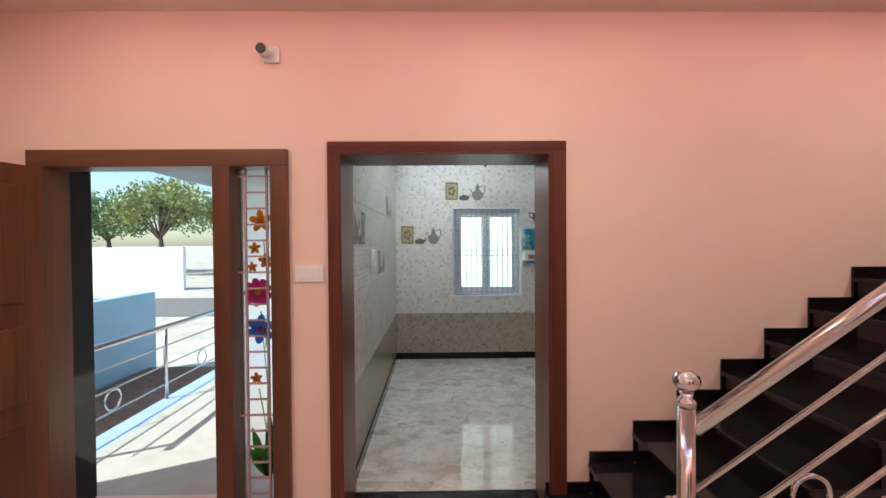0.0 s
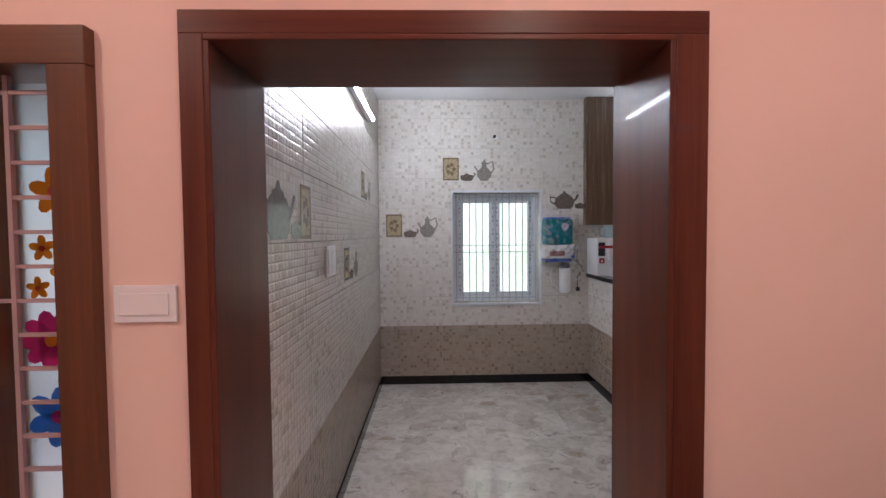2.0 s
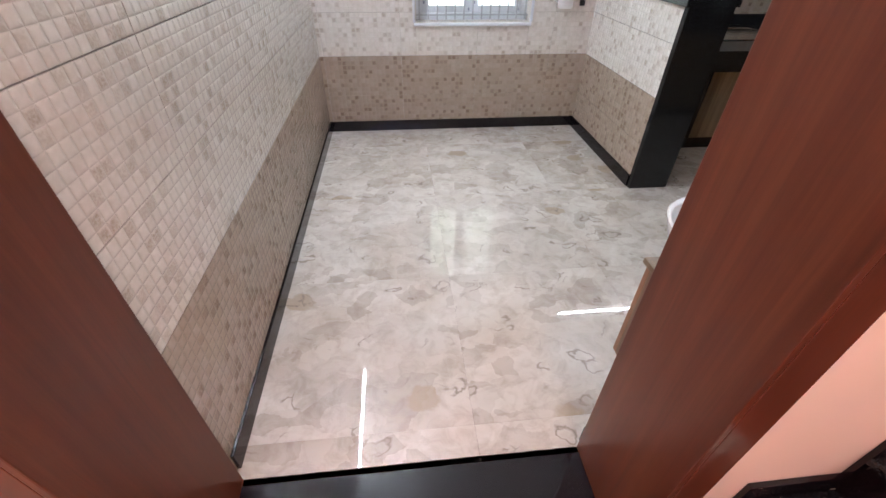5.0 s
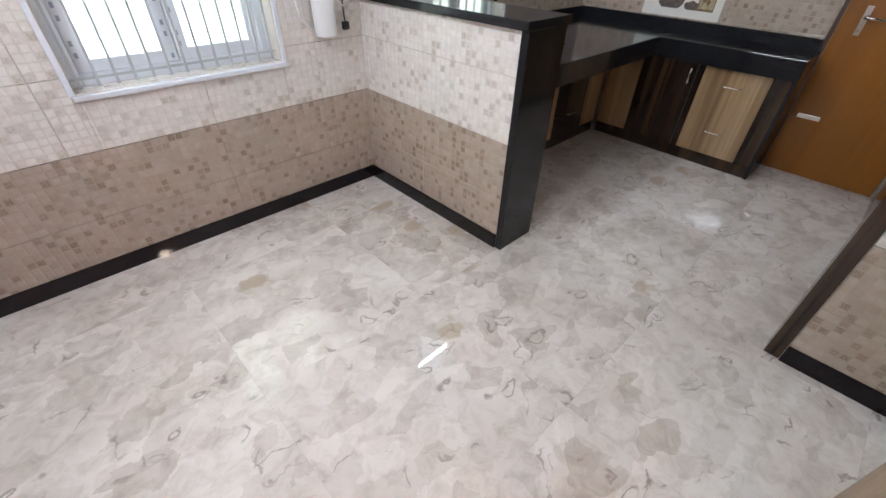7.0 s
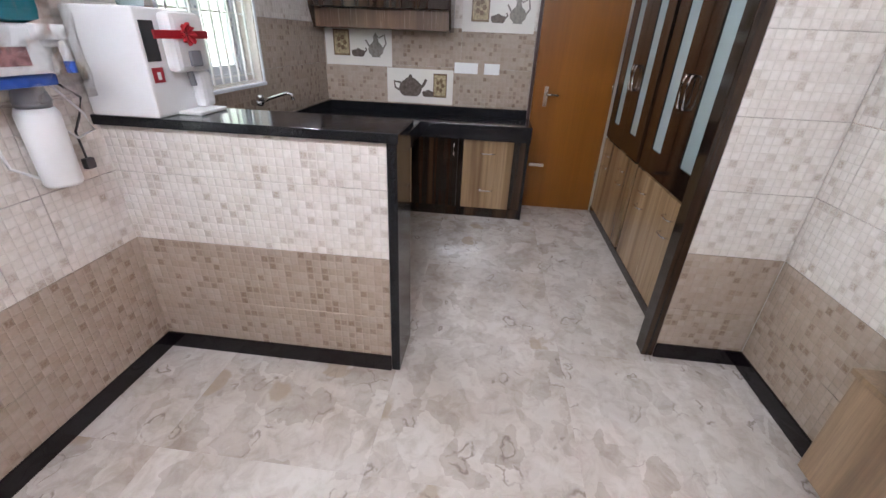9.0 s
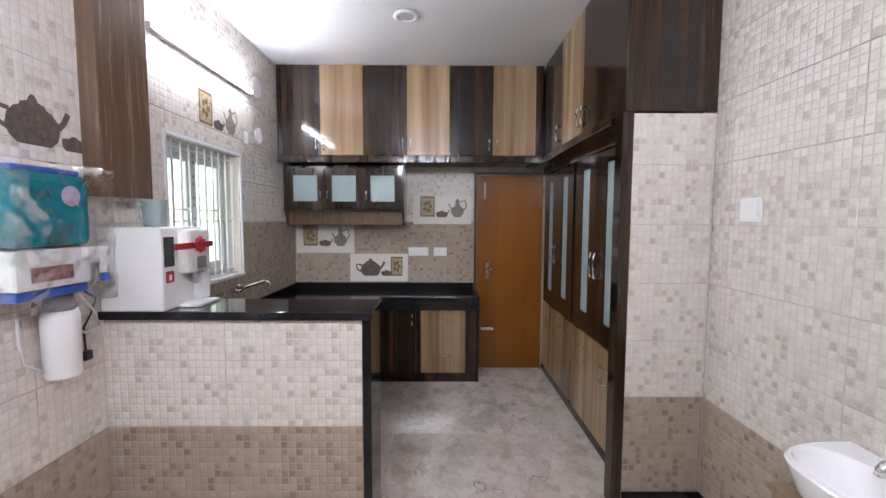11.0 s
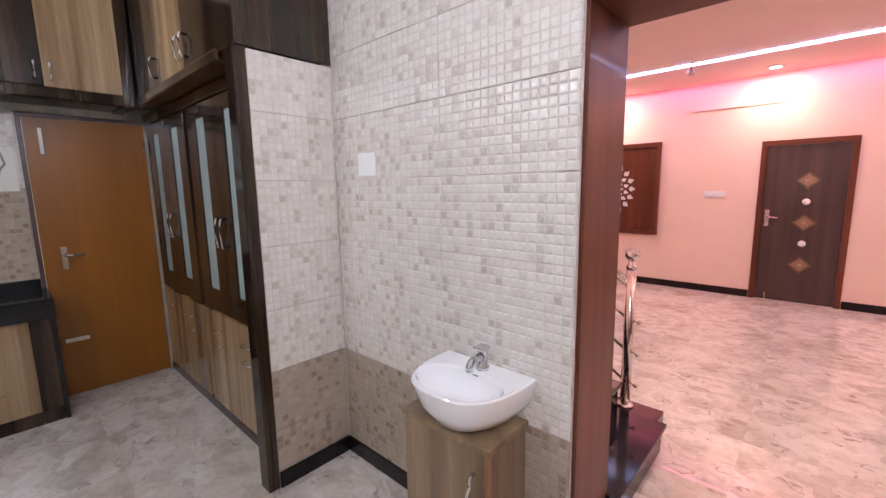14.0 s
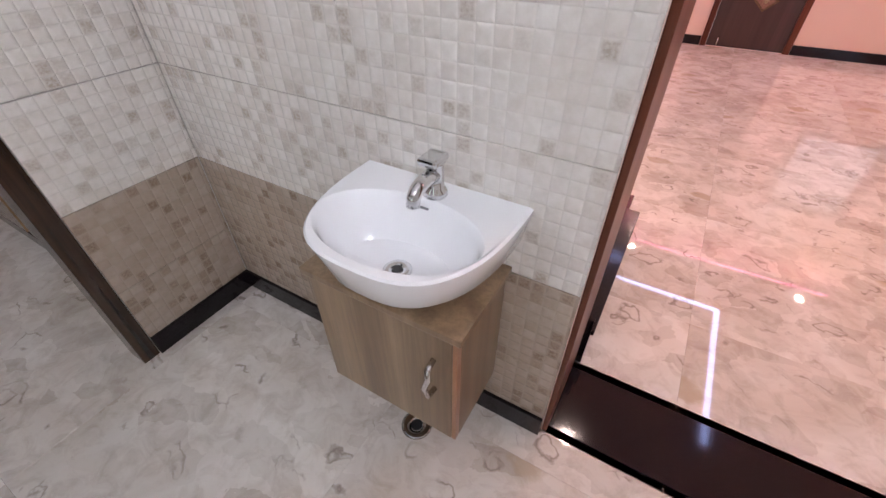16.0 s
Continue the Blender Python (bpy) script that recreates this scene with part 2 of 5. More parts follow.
PORCELAIN = stained("white_porcelain", (0.90, 0.90, 0.92), 0.06, amount=0.02, coat=0.4)
PRINT_DARK = stained("printed_clay", (0.17, 0.135, 0.115), 0.15, amount=0.5, scale=40)
PRINT_GREY = stained("printed_pewter", (0.30, 0.27, 0.24), 0.15, amount=0.45, scale=50)
PRINT_GOLD = stained("printed_ochre", (0.56, 0.45, 0.27), 0.15, amount=0.65, scale=45)
PRINT_BROWN = stained("printed_brown", (0.22, 0.15, 0.09), 0.15, amount=0.4, scale=60)
PRINT_CREAM = stained("glazed_cream", (0.74, 0.71, 0.66), 0.12, amount=0.06)
FROST = glassy("frosted_glass", 0.45, (0.78, 0.93, 0.92))
CLEAR = glassy("clear_glass")
LATTICE = stained("mauve_grille_paint", (0.48, 0.34, 0.34), 0.4)
TUBE_GLOW = glowing("tube_light", (0.86, 0.93, 1.0), 190.0)
TUBE_GLOW_DIM = glowing("tube_light_dimmer", (0.86, 0.93, 1.0), 80.0)
# Both pane materials emit, in place of daylight passing through frosted glass.
DIM_GLOW_PANE = glowing("pane_glowing_dimly", (0.85, 0.95, 1.0), 0.22)
GLOWING_PANE = glowing("pane_glowing_as_daylight", (0.90, 1.0, 0.93), 0.85)
# Green drift in the emission stands for blurred greenery outside.
dk = Nodes(GLOWING_PANE)
dk.link(dk.ramp(dk.noise(dk.coords((1.5, 1.5, 1.0)), 3.0, 2), [(0.38, (0.74, 0.95, 0.70)), (0.60, (0.92, 1.0, 0.98))]), dk.b.inputs["Emission Color"])
STRIP_GLOW = glowing("led_strip", (0.45, 0.55, 1.0), 9.0)
SPOT_GLOW = glowing("spot_lens", (1.0, 0.82, 0.6), 14.0)
FROST_WHITE = stained("frosted_white_glass", (0.36, 0.45, 0.45), 0.12, amount=0.1)
DULL_LENS = stained("unlit_lens", (0.6, 0.6, 0.6), 0.3)

# ---- mesh helpers ----
ORIGIN = {}


def thing(name, at, label, category, group="", kind=""):
    ob = new(name)
    ob.empty_display_size = 0.05
    ob.location = at
    ORIGIN[ob] = Vector(at)
    return tagged(ob, label, category, group, kind)


def part(name, bm, mat, parent=None, label="", smooth=False):
    """Link a bmesh, made in world places, as one mesh under its parent."""
    o = ORIGIN.get(parent, Vector((0, 0, 0)))
    if o.length > 0:
        bmesh.ops.translate(bm, verts=bm.verts, vec=-o)
    me = bpy.data.meshes.new(name)
    bm.to_mesh(me)
    bm.free()
    for m in mat if isinstance(mat, (list, tuple)) else [mat]:
        me.materials.append(m)
    if smooth:
        for p in me.polygons:
            p.use_smooth = True
    ob = new(name, me)
    if parent is not None:
        ob.parent = parent
    ORIGIN[ob] = o
    if label:
        ob["label"] = label
    return ob


def solid(name, bm, mat, label, category, group="", kind="", smooth=False):
    """A top-level thing that is one mesh, its origin at its base."""
    xs = [v.co for v in bm.verts]
    lo = Vector((sum(v.x for v in xs) / len(xs), sum(v.y for v in xs) / len(xs), min(v.z for v in xs)))
    bmesh.ops.translate(bm, verts=bm.verts, vec=-lo)
    ob = part(name, bm, mat, None, "", smooth)
    ob.location = lo
    ORIGIN[ob] = lo
    return tagged(ob, label, category, group, kind)


def box(x0, x1, y0, y1, z0, z1, bevel=0.0, into=None):
    bm = bmesh.new()
    r = bmesh.ops.create_cube(bm, size=1.0)
    for v in r["verts"]:
        v.co = Vector(((x0 + x1) / 2 + v.co.x * (x1 - x0), (y0 + y1) / 2 + v.co.y * (y1 - y0), (z0 + z1) / 2 + v.co.z * (z1 - z0)))
    if bevel:
        bmesh.ops.bevel(bm, geom=list(bm.edges), offset=bevel, segments=2, affect="EDGES", profile=0.6)
    if into is not None:
        merge(into, bm)
        return into
    return bm


def merge(a, b):
    me = bpy.data.meshes.new("tmp")
    b.to_mesh(me)
    a.from_mesh(me)
    bpy.data.meshes.remove(me)
    b.free()
    return a


def rod(points, r, sides=10, closed=False, flat=1.0):
    """A round bar that follows points; r may be a list of radii."""
    bm = bmesh.new()
    pts = [Vector(p) for p in points]
    rings = []
    n = len(pts)
    up = Vector((0, 0, 1))
    for i, p in enumerate(pts):
        a = pts[i - 1] if i or closed else p
        b = pts[(i + 1) % n] if i < n - 1 or closed else p
        d = (b - a).normalized()
        side = d.cross(up)
        if side.length < 0.05:
            side = d.cross(Vector((0, 1, 0)))
        side.normalize()
        other = side.cross(d)
        rr = r[i] if isinstance(r, (list, tuple)) else r
        rings.append([bm.verts.new(p + rr * (math.cos(2 * math.pi * j / sides) * side + flat * math.sin(2 * math.pi * j / sides) * other)) for j in range(sides)])
    for i in range(n if closed else n - 1):
        a, b = rings[i], rings[(i + 1) % n]
        for j in range(sides):
            bm.faces.new((a[j], a[(j + 1) % sides], b[(j + 1) % sides], b[j]))
    if not closed:
        bm.faces.new(rings[0][::-1])
        bm.faces.new(rings[-1])
    bmesh.ops.recalc_face_normals(bm, faces=bm.faces)
    return bm


def lathe(profile, center, axis="Z", steps=24):
    """Turn (radius, height) pairs about an axis through center."""
    bm = bmesh.new()
    rings = []
    for r, h in profile:
        ring = []
        for i in range(steps):
            a = 2 * math.pi * i / steps
            c, s = r * math.cos(a), r * math.sin(a)
            p = {"Z": (c, s, h), "X": (h, c, s), "Y": (c, h, s)}[axis]
            ring.append(bm.verts.new(Vector(center) + Vector(p)))
        rings.append(ring)
    for a, b in zip(rings, rings[1:]):
        for i in range(steps):
            j = (i + 1) % steps
            bm.faces.new((a[i], a[j], b[j], b[i]))
    bm.faces.new(rings[0])
    bm.faces.new(rings[-1])
    bmesh.ops.remove_doubles(bm, verts=bm.verts, dist=1e-5)
    bmesh.ops.recalc_face_normals(bm, faces=bm.faces)
    return bm


def outline(points, m, depth):
    """A flat plate with the outline given in (u, v), raised by depth along the third axis of the pose m."""
    bm = bmesh.new()
    f = bm.faces.new([bm.verts.new((u, v, 0)) for u, v in points])
    r = bmesh.ops.extrude_face_region(bm, geom=[f])
    for g in r["geom"]:
        if isinstance(g, bmesh.types.BMVert):
            g.co.z += depth
    bmesh.ops.recalc_face_normals(bm, faces=bm.faces)
    bmesh.ops.transform(bm, matrix=m, verts=bm.verts)
    return bm


def facing(u, origin):
    """The pose whose axes are u (level), up, and the wall's normal."""
    u = Vector(u)
    n = u.cross(Vector((0, 0, 1)))
    m = Matrix.Identity(4)
    for i in range(3):
        m[i][0], m[i][1], m[i][2], m[i][3] = u[i], (0, 0, 1)[i], n[i], origin[i]
    return m


def wall_box(axis, at, thick, a0, a1, z0, z1, holes):
    """A wall of full thickness, its openings cut through: strips of box between the holes. axis: the one it runs along."""
    bm = bmesh.new()
    cuts = sorted({a0, a1, *[h[0] for h in holes], *[h[1] for h in holes]})
    for p, q in zip(cuts, cuts[1:]):
        mid = (p + q) / 2
        spans = [(z0, z1)]
        for h0, h1, hz0, hz1 in holes:
            if h0 < mid < h1:
                spans = [s for lo, hi in spans for s in ((lo, min(hi, hz0)), (max(lo, hz1), hi)) if s[1] - s[0] > 1e-4]
        for lo, hi in spans:
            if axis == "x":
                box(p, q, min(at, at + thick), max(at, at + thick), lo, hi, into=bm)
            else:
                box(min(at, at + thick), max(at, at + thick), p, q, lo, hi, into=bm)
    return bm


TILE_MESH = {}


def tile_mesh(x0, y0, x1, y1, mat, thick, gap, soft):
    key = (round(x0, 3), round(y0, 3), round(x1, 3), round(y1, 3), mat.name)
    if key not in TILE_MESH:
        g = gap / 2
        a, b, c, d = x0 + g, y0 + g, x1 - g, y1 - g
        low = [(a, b, 0), (c, b, 0), (c, d, 0), (a, d, 0)]
        mid = [(x, y, thick - soft) for x, y, _ in low]
        top = [(a + soft, b + soft, thick), (c - soft, b + soft, thick), (c - soft, d - soft, thick), (a + soft, d - soft, thick)]
        faces = [(8, 9, 10, 11)]
        for o in (0, 4):
            faces += [(o + i, o + (i + 1) % 4, o + 4 + (i + 1) % 4, o + 4 + i) for i in range(4)]
        me = bpy.data.meshes.new("tile")
        me.from_pydata(low + mid + top, [], faces)
        me.materials.append(mat)
        TILE_MESH[key] = me
    return TILE_MESH[key]


def cut_out(r, holes):
    rects = [r]
    for h in holes:
        left = []
        for a, b, c, d in rects:
            p, q, s, t = max(a, h[0]), max(b, h[1]), min(c, h[2]), min(d, h[3])
            if p >= s or q >= t:
                left.append((a, b, c, d))
                continue
            left += [x for x in ((a, b, p, d), (s, b, c, d), (p, b, s, q), (p, t, s, d)) if x[2] - x[0] > 0.006 and x[3] - x[1] > 0.006]
        rects = left
    return rects


def tiling(wall, m, u0, u1, v0, v1, tw, th, pick, holes=(), start=0.0, thick=0.005, gap=0.0018, soft=0.0012, name="tile"):
    """Tiles over a rectangle of the plane m, each an object under wall."""
    i0, i1 = math.floor((u0 - start) / tw), math.ceil((u1 - start) / tw)
    for j in range(math.floor(v0 / th + 1e-6), math.ceil(v1 / th - 1e-6)):
        for i in range(i0, i1):
            cu, cv = start + i * tw, j * th
            cell = (max(cu, u0), max(cv, v0), min(cu + tw, u1), min(cv + th, v1))
            if cell[2] - cell[0] < 0.006 or cell[3] - cell[1] < 0.006:
                continue
            for r in cut_out(cell, holes):
                mat = pick((r[0] + r[2]) / 2, (r[1] + r[3]) / 2)
                ob = new(name, tile_mesh(r[0] - cu, r[1] - cv, r[2] - cu, r[3] - cv, mat, thick, gap, soft))
                ob.parent = wall
                ob.matrix_basis = m @ Matrix.Translation((cu, cv, 0))

# ---- lamps ----
TUBES = [((W + 0.045, 4.76, 2.51), "y", 1.05), ((2.97, N - 0.045, 2.475), "x", 1.04)]
# Last three spots are unseen additions; the final one brightens the stair wall.
SPOTS = [(1.04, -1.80), (-1.07, -1.77), (1.0, 1.57), (-1.0, 1.5), (2.9, -1.75), (3.2, 1.57)]
for sx, sy in SPOTS:
    area_lamp("downlight_glow", (sx, sy, HC - 0.022), (sx, sy, 0), 0.07, 0.07, 10.8 if sy > 0 else 6.3, (1.0, 0.80, 0.66) if sy > 0 else (1.0, 0.74, 0.57))
area_lamp("cove_glow", (1.3, HS + 0.16, HC - 0.03), (1.3, HS - 0.1, 1.9), 5.4, 0.05, 8.5, (1.0, 0.16, 0.40))
area_lamp("cove_glow_north", (1.3, HN - 0.45, HC - 0.03), (1.3, HN, 1.9), 5.4, 0.05, 6, (1.0, 0.45, 0.42))

# ---- kitchen shell ----
WIN1 = (0.72, 1.60, 0.83, 1.955)
WIN2 = (2.57, 3.37, 1.13, 1.975)
KD = (-0.015, 1.115, 0.0, 2.005)
ED = (-1.63, -0.28, 0.0, 2.02)
T = 0.006


def structure(name, bm, mat, label, category):
    return tagged(part(name, bm, mat), label, category, kind="structure")


north = structure("wall_north", wall_box("x", N + T, 0.24, W - 0.25, E + 0.24, -0.1, C + 0.1, [WIN1, WIN2]), GROUT, "cream and brown mosaic tiled kitchen wall with two windows", "wall")
west = structure("wall_west", wall_box("y", W - T, -0.2, S, N, -0.1, C + 0.1, []), GROUT, "cream and brown mosaic tiled dining wall", "wall")
south = structure("wall_south", wall_box("x", HN, S - T - HN, HW - 0.2, E + 0.24, -0.1, C + 0.1, [KD, ED]), PEACH, "peach painted wall between hall and kitchen, tiled inside", "wall")
east = structure("wall_east", wall_box("y", E + T, 0.22, S, N, -0.1, C + 0.1, [(3.45, 4.115, 0.0, 1.965)]), GROUT, "tiled kitchen wall behind the black counter", "wall")
structure("ceiling", box(W - 0.2, E + 0.2, S - 0.1, N + 0.2, C, C + 0.12), WHITE_PAINT, "plain white painted kitchen ceiling", "ceiling")

# ---- hall shell ----
structure("hall_wall_west", wall_box("y", HW, -0.2, HS - 0.2, HN, -0.1, HC + 0.15, []), PEACH, "peach painted hall wall", "wall")
structure("hall_wall_east", wall_box("y", HE, 0.2, HS - 0.2, HN, -0.1, HC + 0.15, []), PEACH, "peach painted hall wall", "wall")
HDOOR = (0.265, 1.125, 0.0, 1.96)
HWIN = (-1.05, -0.18, 0.74, 1.75)
structure("hall_wall_south", wall_box("x", HS, -0.2, HW - 0.2, HE + 0.2, -0.1, HC + 0.15, [HDOOR, HWIN]), PEACH, "peach painted hall wall with a dark door", "wall")
structure("hall_ceiling", box(HW - 0.1, HE + 0.1, HS - 0.1, HN, HC, HC + 0.12), plaster("peach_ceiling", (0.84, 0.68, 0.60)), "flat pale false ceiling with light strips", "ceiling")

floor = structure("floor", box(HW - 0.2, E + 0.2, HS - 0.2, N + 0.2, -0.12, -0.006), GROUT, "glossy beige marble tiled floor", "floor")


def skirting(x0, x1, y0, y1, h=0.085):
    return structure("baseboard", box(x0, x1, y0, y1, 0, h, 0.002), SKIRT, "polished black granite skirting", "skirting")


skirting(W + 0.005, 2.106, N - 0.012, N - 0.0005)
skirting(W + 0.005, W + 0.017, S + 0.03, N - 0.013)
skirting(2.095, 2.1065, 4.82, N - 0.013)
skirting(1.118, 2.402, S + 0.0055, S + 0.017)
skirting(2.403, 2.4145, S + 0.0055, 3.513)
skirting(1.13, HE, HS + 0.0005, HS + 0.013, 0.095)
skirting(HW, 0.26, HS + 0.0005, HS + 0.013, 0.095)
skirting(HW + 0.0005, HW + 0.013, HS + 0.014, HN, 0.095)
skirting(HE - 0.013, HE - 0.0005, HS + 0.014, 1.9, 0.095)

# ---- threshold and openings ----
structure("threshold", box(0.0005, 1.0995, HN + 0.03, S - 0.028, -0.004, 0.006, 0.002), SKIRT, "polished dark granite sill under the opening", "threshold")


def portal(name, x0, x1, z1, w, y0, y1, label, upright, level, mullions=()):
    th = thing(name, ((x0 + x1) / 2, (y0 + y1) / 2, 0), label, "door frame", kind="structure")
    part("jamb", box(x0, x0 + w, y0, y1, 0, z1 - w, 0.003), upright, th)
    part("jamb", box(x1 - w, x1, y0, y1, 0, z1 - w, 0.003), upright, th)
    part("lintel", box(x0, x1, y0, y1, z1 - w + 0.0005, z1, 0.003), level, th)
    for a, b in mullions:
        part("mullion", box(a, b, y0, y1, 0, z1 - w, 0.003), upright, th)
    return th


ENTRY_WOOD = wood("orange_brown_teak", (0.105, 0.034, 0.013), (0.145, 0.050, 0.018), (0.19, 0.070, 0.025), 0.7, 0.34, 0.06, contrast=0.5)
ENTRY_X = wood("orange_brown_teak_level", (0.105, 0.034, 0.013), (0.145, 0.050, 0.018), (0.19, 0.070, 0.025), 0.7, 0.34, 0.06, "X", 0.5)
FRAME_X = wood("red_brown_teak_level", (0.095, 0.025, 0.014), (0.125, 0.035, 0.018), (0.16, 0.049, 0.025), 0.7, 0.36, 0.06, "X", 0.5)
FRAME_X.node_tree.nodes["Principled BSDF"].inputs["Specular IOR Level"].default_value = 0.25
kd = portal("door_1", KD[0], KD[1], KD[3], 0.015, HN - 0.02, S - 0.008, "open red-brown wooden frame lining the kitchen opening", FRAME_WOOD, FRAME_X)
part("architrave", box(-0.072, -0.0152, HN - 0.02, HN - 0.0005, 0, 2.005, 0.002), FRAME_WOOD, kd)
part("architrave", box(1.1152, 1.195, HN - 0.02, HN - 0.0005, 0, 2.005, 0.002), FRAME_WOOD, kd)
part("architrave", box(-0.072, 1.195, HN - 0.02, HN - 0.0005, 2.0053, 2.06, 0.002), FRAME_X, kd)
entry = portal("door_2", ED[0], ED[1], ED[3], 0.09, HN - 0.03, HN + 0.125, "red-brown wooden entrance frame with a sidelight", ENTRY_WOOD, ENTRY_X, [(-0.67, -0.58)])

# Dark lining that fills the reveal beyond the frame.
part("outer_reveal", box(ED[0] + 0.001, -1.565, HN + 0.127, S - 0.008, 0, 2.018, 0.003), SKIRT, entry, "dark lining of the outer reveal")

# sidelight: glass with painted flowers behind a ladder of bars
part("pane", box(-0.58, -0.37, 2.885, 2.891, 0.0, 1.93), glassy("sidelight_glass", 0.4, (0.96, 0.98, 1.0)), entry).visible_shadow = False
grille = thing("sidelight_grille", (-0.475, 2.85, 0.05), "mauve painted steel ladder grille in the sidelight", "window grille")
for gx in (-0.53, -0.415):
    part("upright", box(gx - 0.006, gx + 0.006, 2.825, 2.837, 0.0, 1.93), LATTICE, grille)
for i in range(22):
    z = 1.888 - 0.0865 * i
    wide = i in (0, 6, 15)
    part("rung", box(-0.575 if wide else -0.524, -0.375 if wide else -0.421, 2.827, 2.835, z - 0.005, z + 0.005), LATTICE, grille)


def petals(cx, cz, r, count, mat, heart, y=2.880, squeeze=1.0):
    fl = thing("painted_flower", (cx, y, cz), "painted " + mat.name.replace("_", " ") + " on the sidelight glass", "glass painting", "flowers on the sidelight")
    for i in range(count):
        a = 2 * math.pi * i / count + 0.4
        pts = []
        for j in range(10):
            s = 2 * math.pi * j / 10
            u, v = r * 0.55 + r * 0.5 * math.cos(s), r * 0.31 * math.sin(s)
            pts.append(((u * math.cos(a) - v * math.sin(a)), (u * math.sin(a) + v * math.cos(a)) * squeeze))
        part("petal", outline(pts, facing((1, 0, 0), (cx, y, cz)), 0.0015 + 0.0002 * i), mat, fl)
    part("heart", outline([(r * 0.22 * math.cos(j), r * 0.22 * math.sin(j)) for j in [k * 0.628 for k in range(10)]], facing((1, 0, 0), (cx, y, cz)), 0.004), heart, fl)




def glass_paint(name, color):
    """Thin paint on glass that lets daylight through."""
    m = stained(name, color, 0.4, amount=0.35, scale=30)
    t = m.node_tree
    thru, both = t.nodes.new("ShaderNodeBsdfTranslucent"), t.nodes.new("ShaderNodeMixShader")
    thru.inputs["Color"].default_value = (*color, 1)
    both.inputs["Fac"].default_value = 0.7
    t.links.new(t.nodes["Principled BSDF"].outputs[0], both.inputs[1])
    t.links.new(thru.outputs[0], both.inputs[2])
    t.links.new(both.outputs[0], t.nodes["Material Output"].inputs["Surface"])
    return m


PINK = glass_paint("pink_flower", (0.85, 0.10, 0.42))
BLUE = glass_paint("blue_flower", (0.12, 0.40, 0.85))
ORANGE = glass_paint("orange_flower", (0.88, 0.45, 0.06))
CORAL = glass_paint("coral_flower", (0.80, 0.20, 0.16))
LEAF = glass_paint("green_leaf_paint", (0.22, 0.50, 0.12))
petals(-0.470, 1.650, 0.062, 5, ORANGE, CORAL)
petals(-0.505, 1.500, 0.034, 5, ORANGE, CORAL)
petals(-0.445, 1.430, 0.042, 5, ORANGE, CORAL)
petals(-0.520, 1.395, 0.03, 5, ORANGE, CORAL)
petals(-0.490, 1.255, 0.078, 9, PINK, ORANGE)
petals(-0.480, 1.050, 0.080, 6, BLUE, PINK)
petals(-0.505, 0.775, 0.034, 5, ORANGE, CORAL)
petals(-0.415, 0.470, 0.036, 6, CORAL, PINK)
stems = thing("painted_plant", (-0.47, 2.880, 0.3), "painted green leaves and stems on the sidelight glass", "glass painting")
for x0, z0, x1, z1 in ((-0.45, 0.3, -0.475, 1.15), (-0.44, 0.3, -0.40, 0.95), (-0.46, 0.3, -0.49, 0.72), (-0.45, 0.95, -0.455, 1.55), (-0.43, 0.3, -0.40, 0.45)):
    part("stem", rod([(x0, 2.879, z0), ((x0 + x1) / 2 + 0.02, 2.879, (z0 + z1) / 2), (x1, 2.879, z1)], 0.003, 6), LEAF, stems)
for a, ln in ((1.85, 0.30), (1.5, 0.34), (1.25, 0.24), (2.1, 0.2), (0.95, 0.22)):
    pts = [(0, 0)] + [(ln * t * math.cos(a) - s * 0.028 * math.sin(math.pi * t) * math.sin(a), ln * t * math.sin(a) + s * 0.028 * math.sin(math.pi * t) * math.cos(a)) for s, ts in ((1, (0.25, 0.5, 0.75)), (1, (1.0,)), (-1, (0.75, 0.5, 0.25))) for t in ts]
    part("leaf", outline(pts, facing((1, 0, 0), (-0.45, 2.879, 0.22)), 0.002), LEAF, stems)

# entrance door leaf, swung into the hall
leaf = thing("entrance_door", (-1.535, HN - 0.035, 0), "open red-brown wooden entrance door with raised panels", "door")
part("leaf", box(-1.535, -0.68, HN - 0.075, HN - 0.035, 0.01, 1.925, 0.003), ENTRY_WOOD, leaf)
for z0, z1 in ((0.12, 0.62), (0.74, 1.12), (1.24, 1.82)):
    for x0, x1 in ((-1.44, -1.15), (-1.07, -0.78)):
        for y0, y1 in ((HN - 0.084, HN - 0.0755), (HN - 0.0345, HN - 0.026)):
            part("panel", box(x0, x1, y0, y1, z0, z1, 0.006), ENTRY_WOOD, leaf)
leaf.rotation_euler = (0, 0, radians(-102))

# ---- wall fittings ----


def wall_plate(name, m, w, h, label, rockers=1, group=""):
    """A switch plate on the plane m, at its origin."""
    th = thing(name, m.translation, label, "switch", group)
    mm = m.copy()
    mm.translation = (0, 0, 0)

    def at(u0, u1, v0, v1, d0, d1, mat, nm, b):
        bm = box(u0, u1, v0, v1, d0, d1, b)
        bmesh.ops.transform(bm, matrix=m, verts=bm.verts)
        part(nm, bm, mat, th)
    at(-w / 2, w / 2, -h / 2, h / 2, 0, 0.010, WHITE_PLASTIC, "plate", 0.003)
    cell = (w - 0.03) / rockers
    for i in range(rockers):
        u = -w / 2 + 0.015 + i * cell
        at(u + 0.002, u + cell - 0.002, -h / 2 + 0.018, h / 2 - 0.018, 0.0102, 0.014, WHITE_PLASTIC, "rocker", 0.0015)
    return th


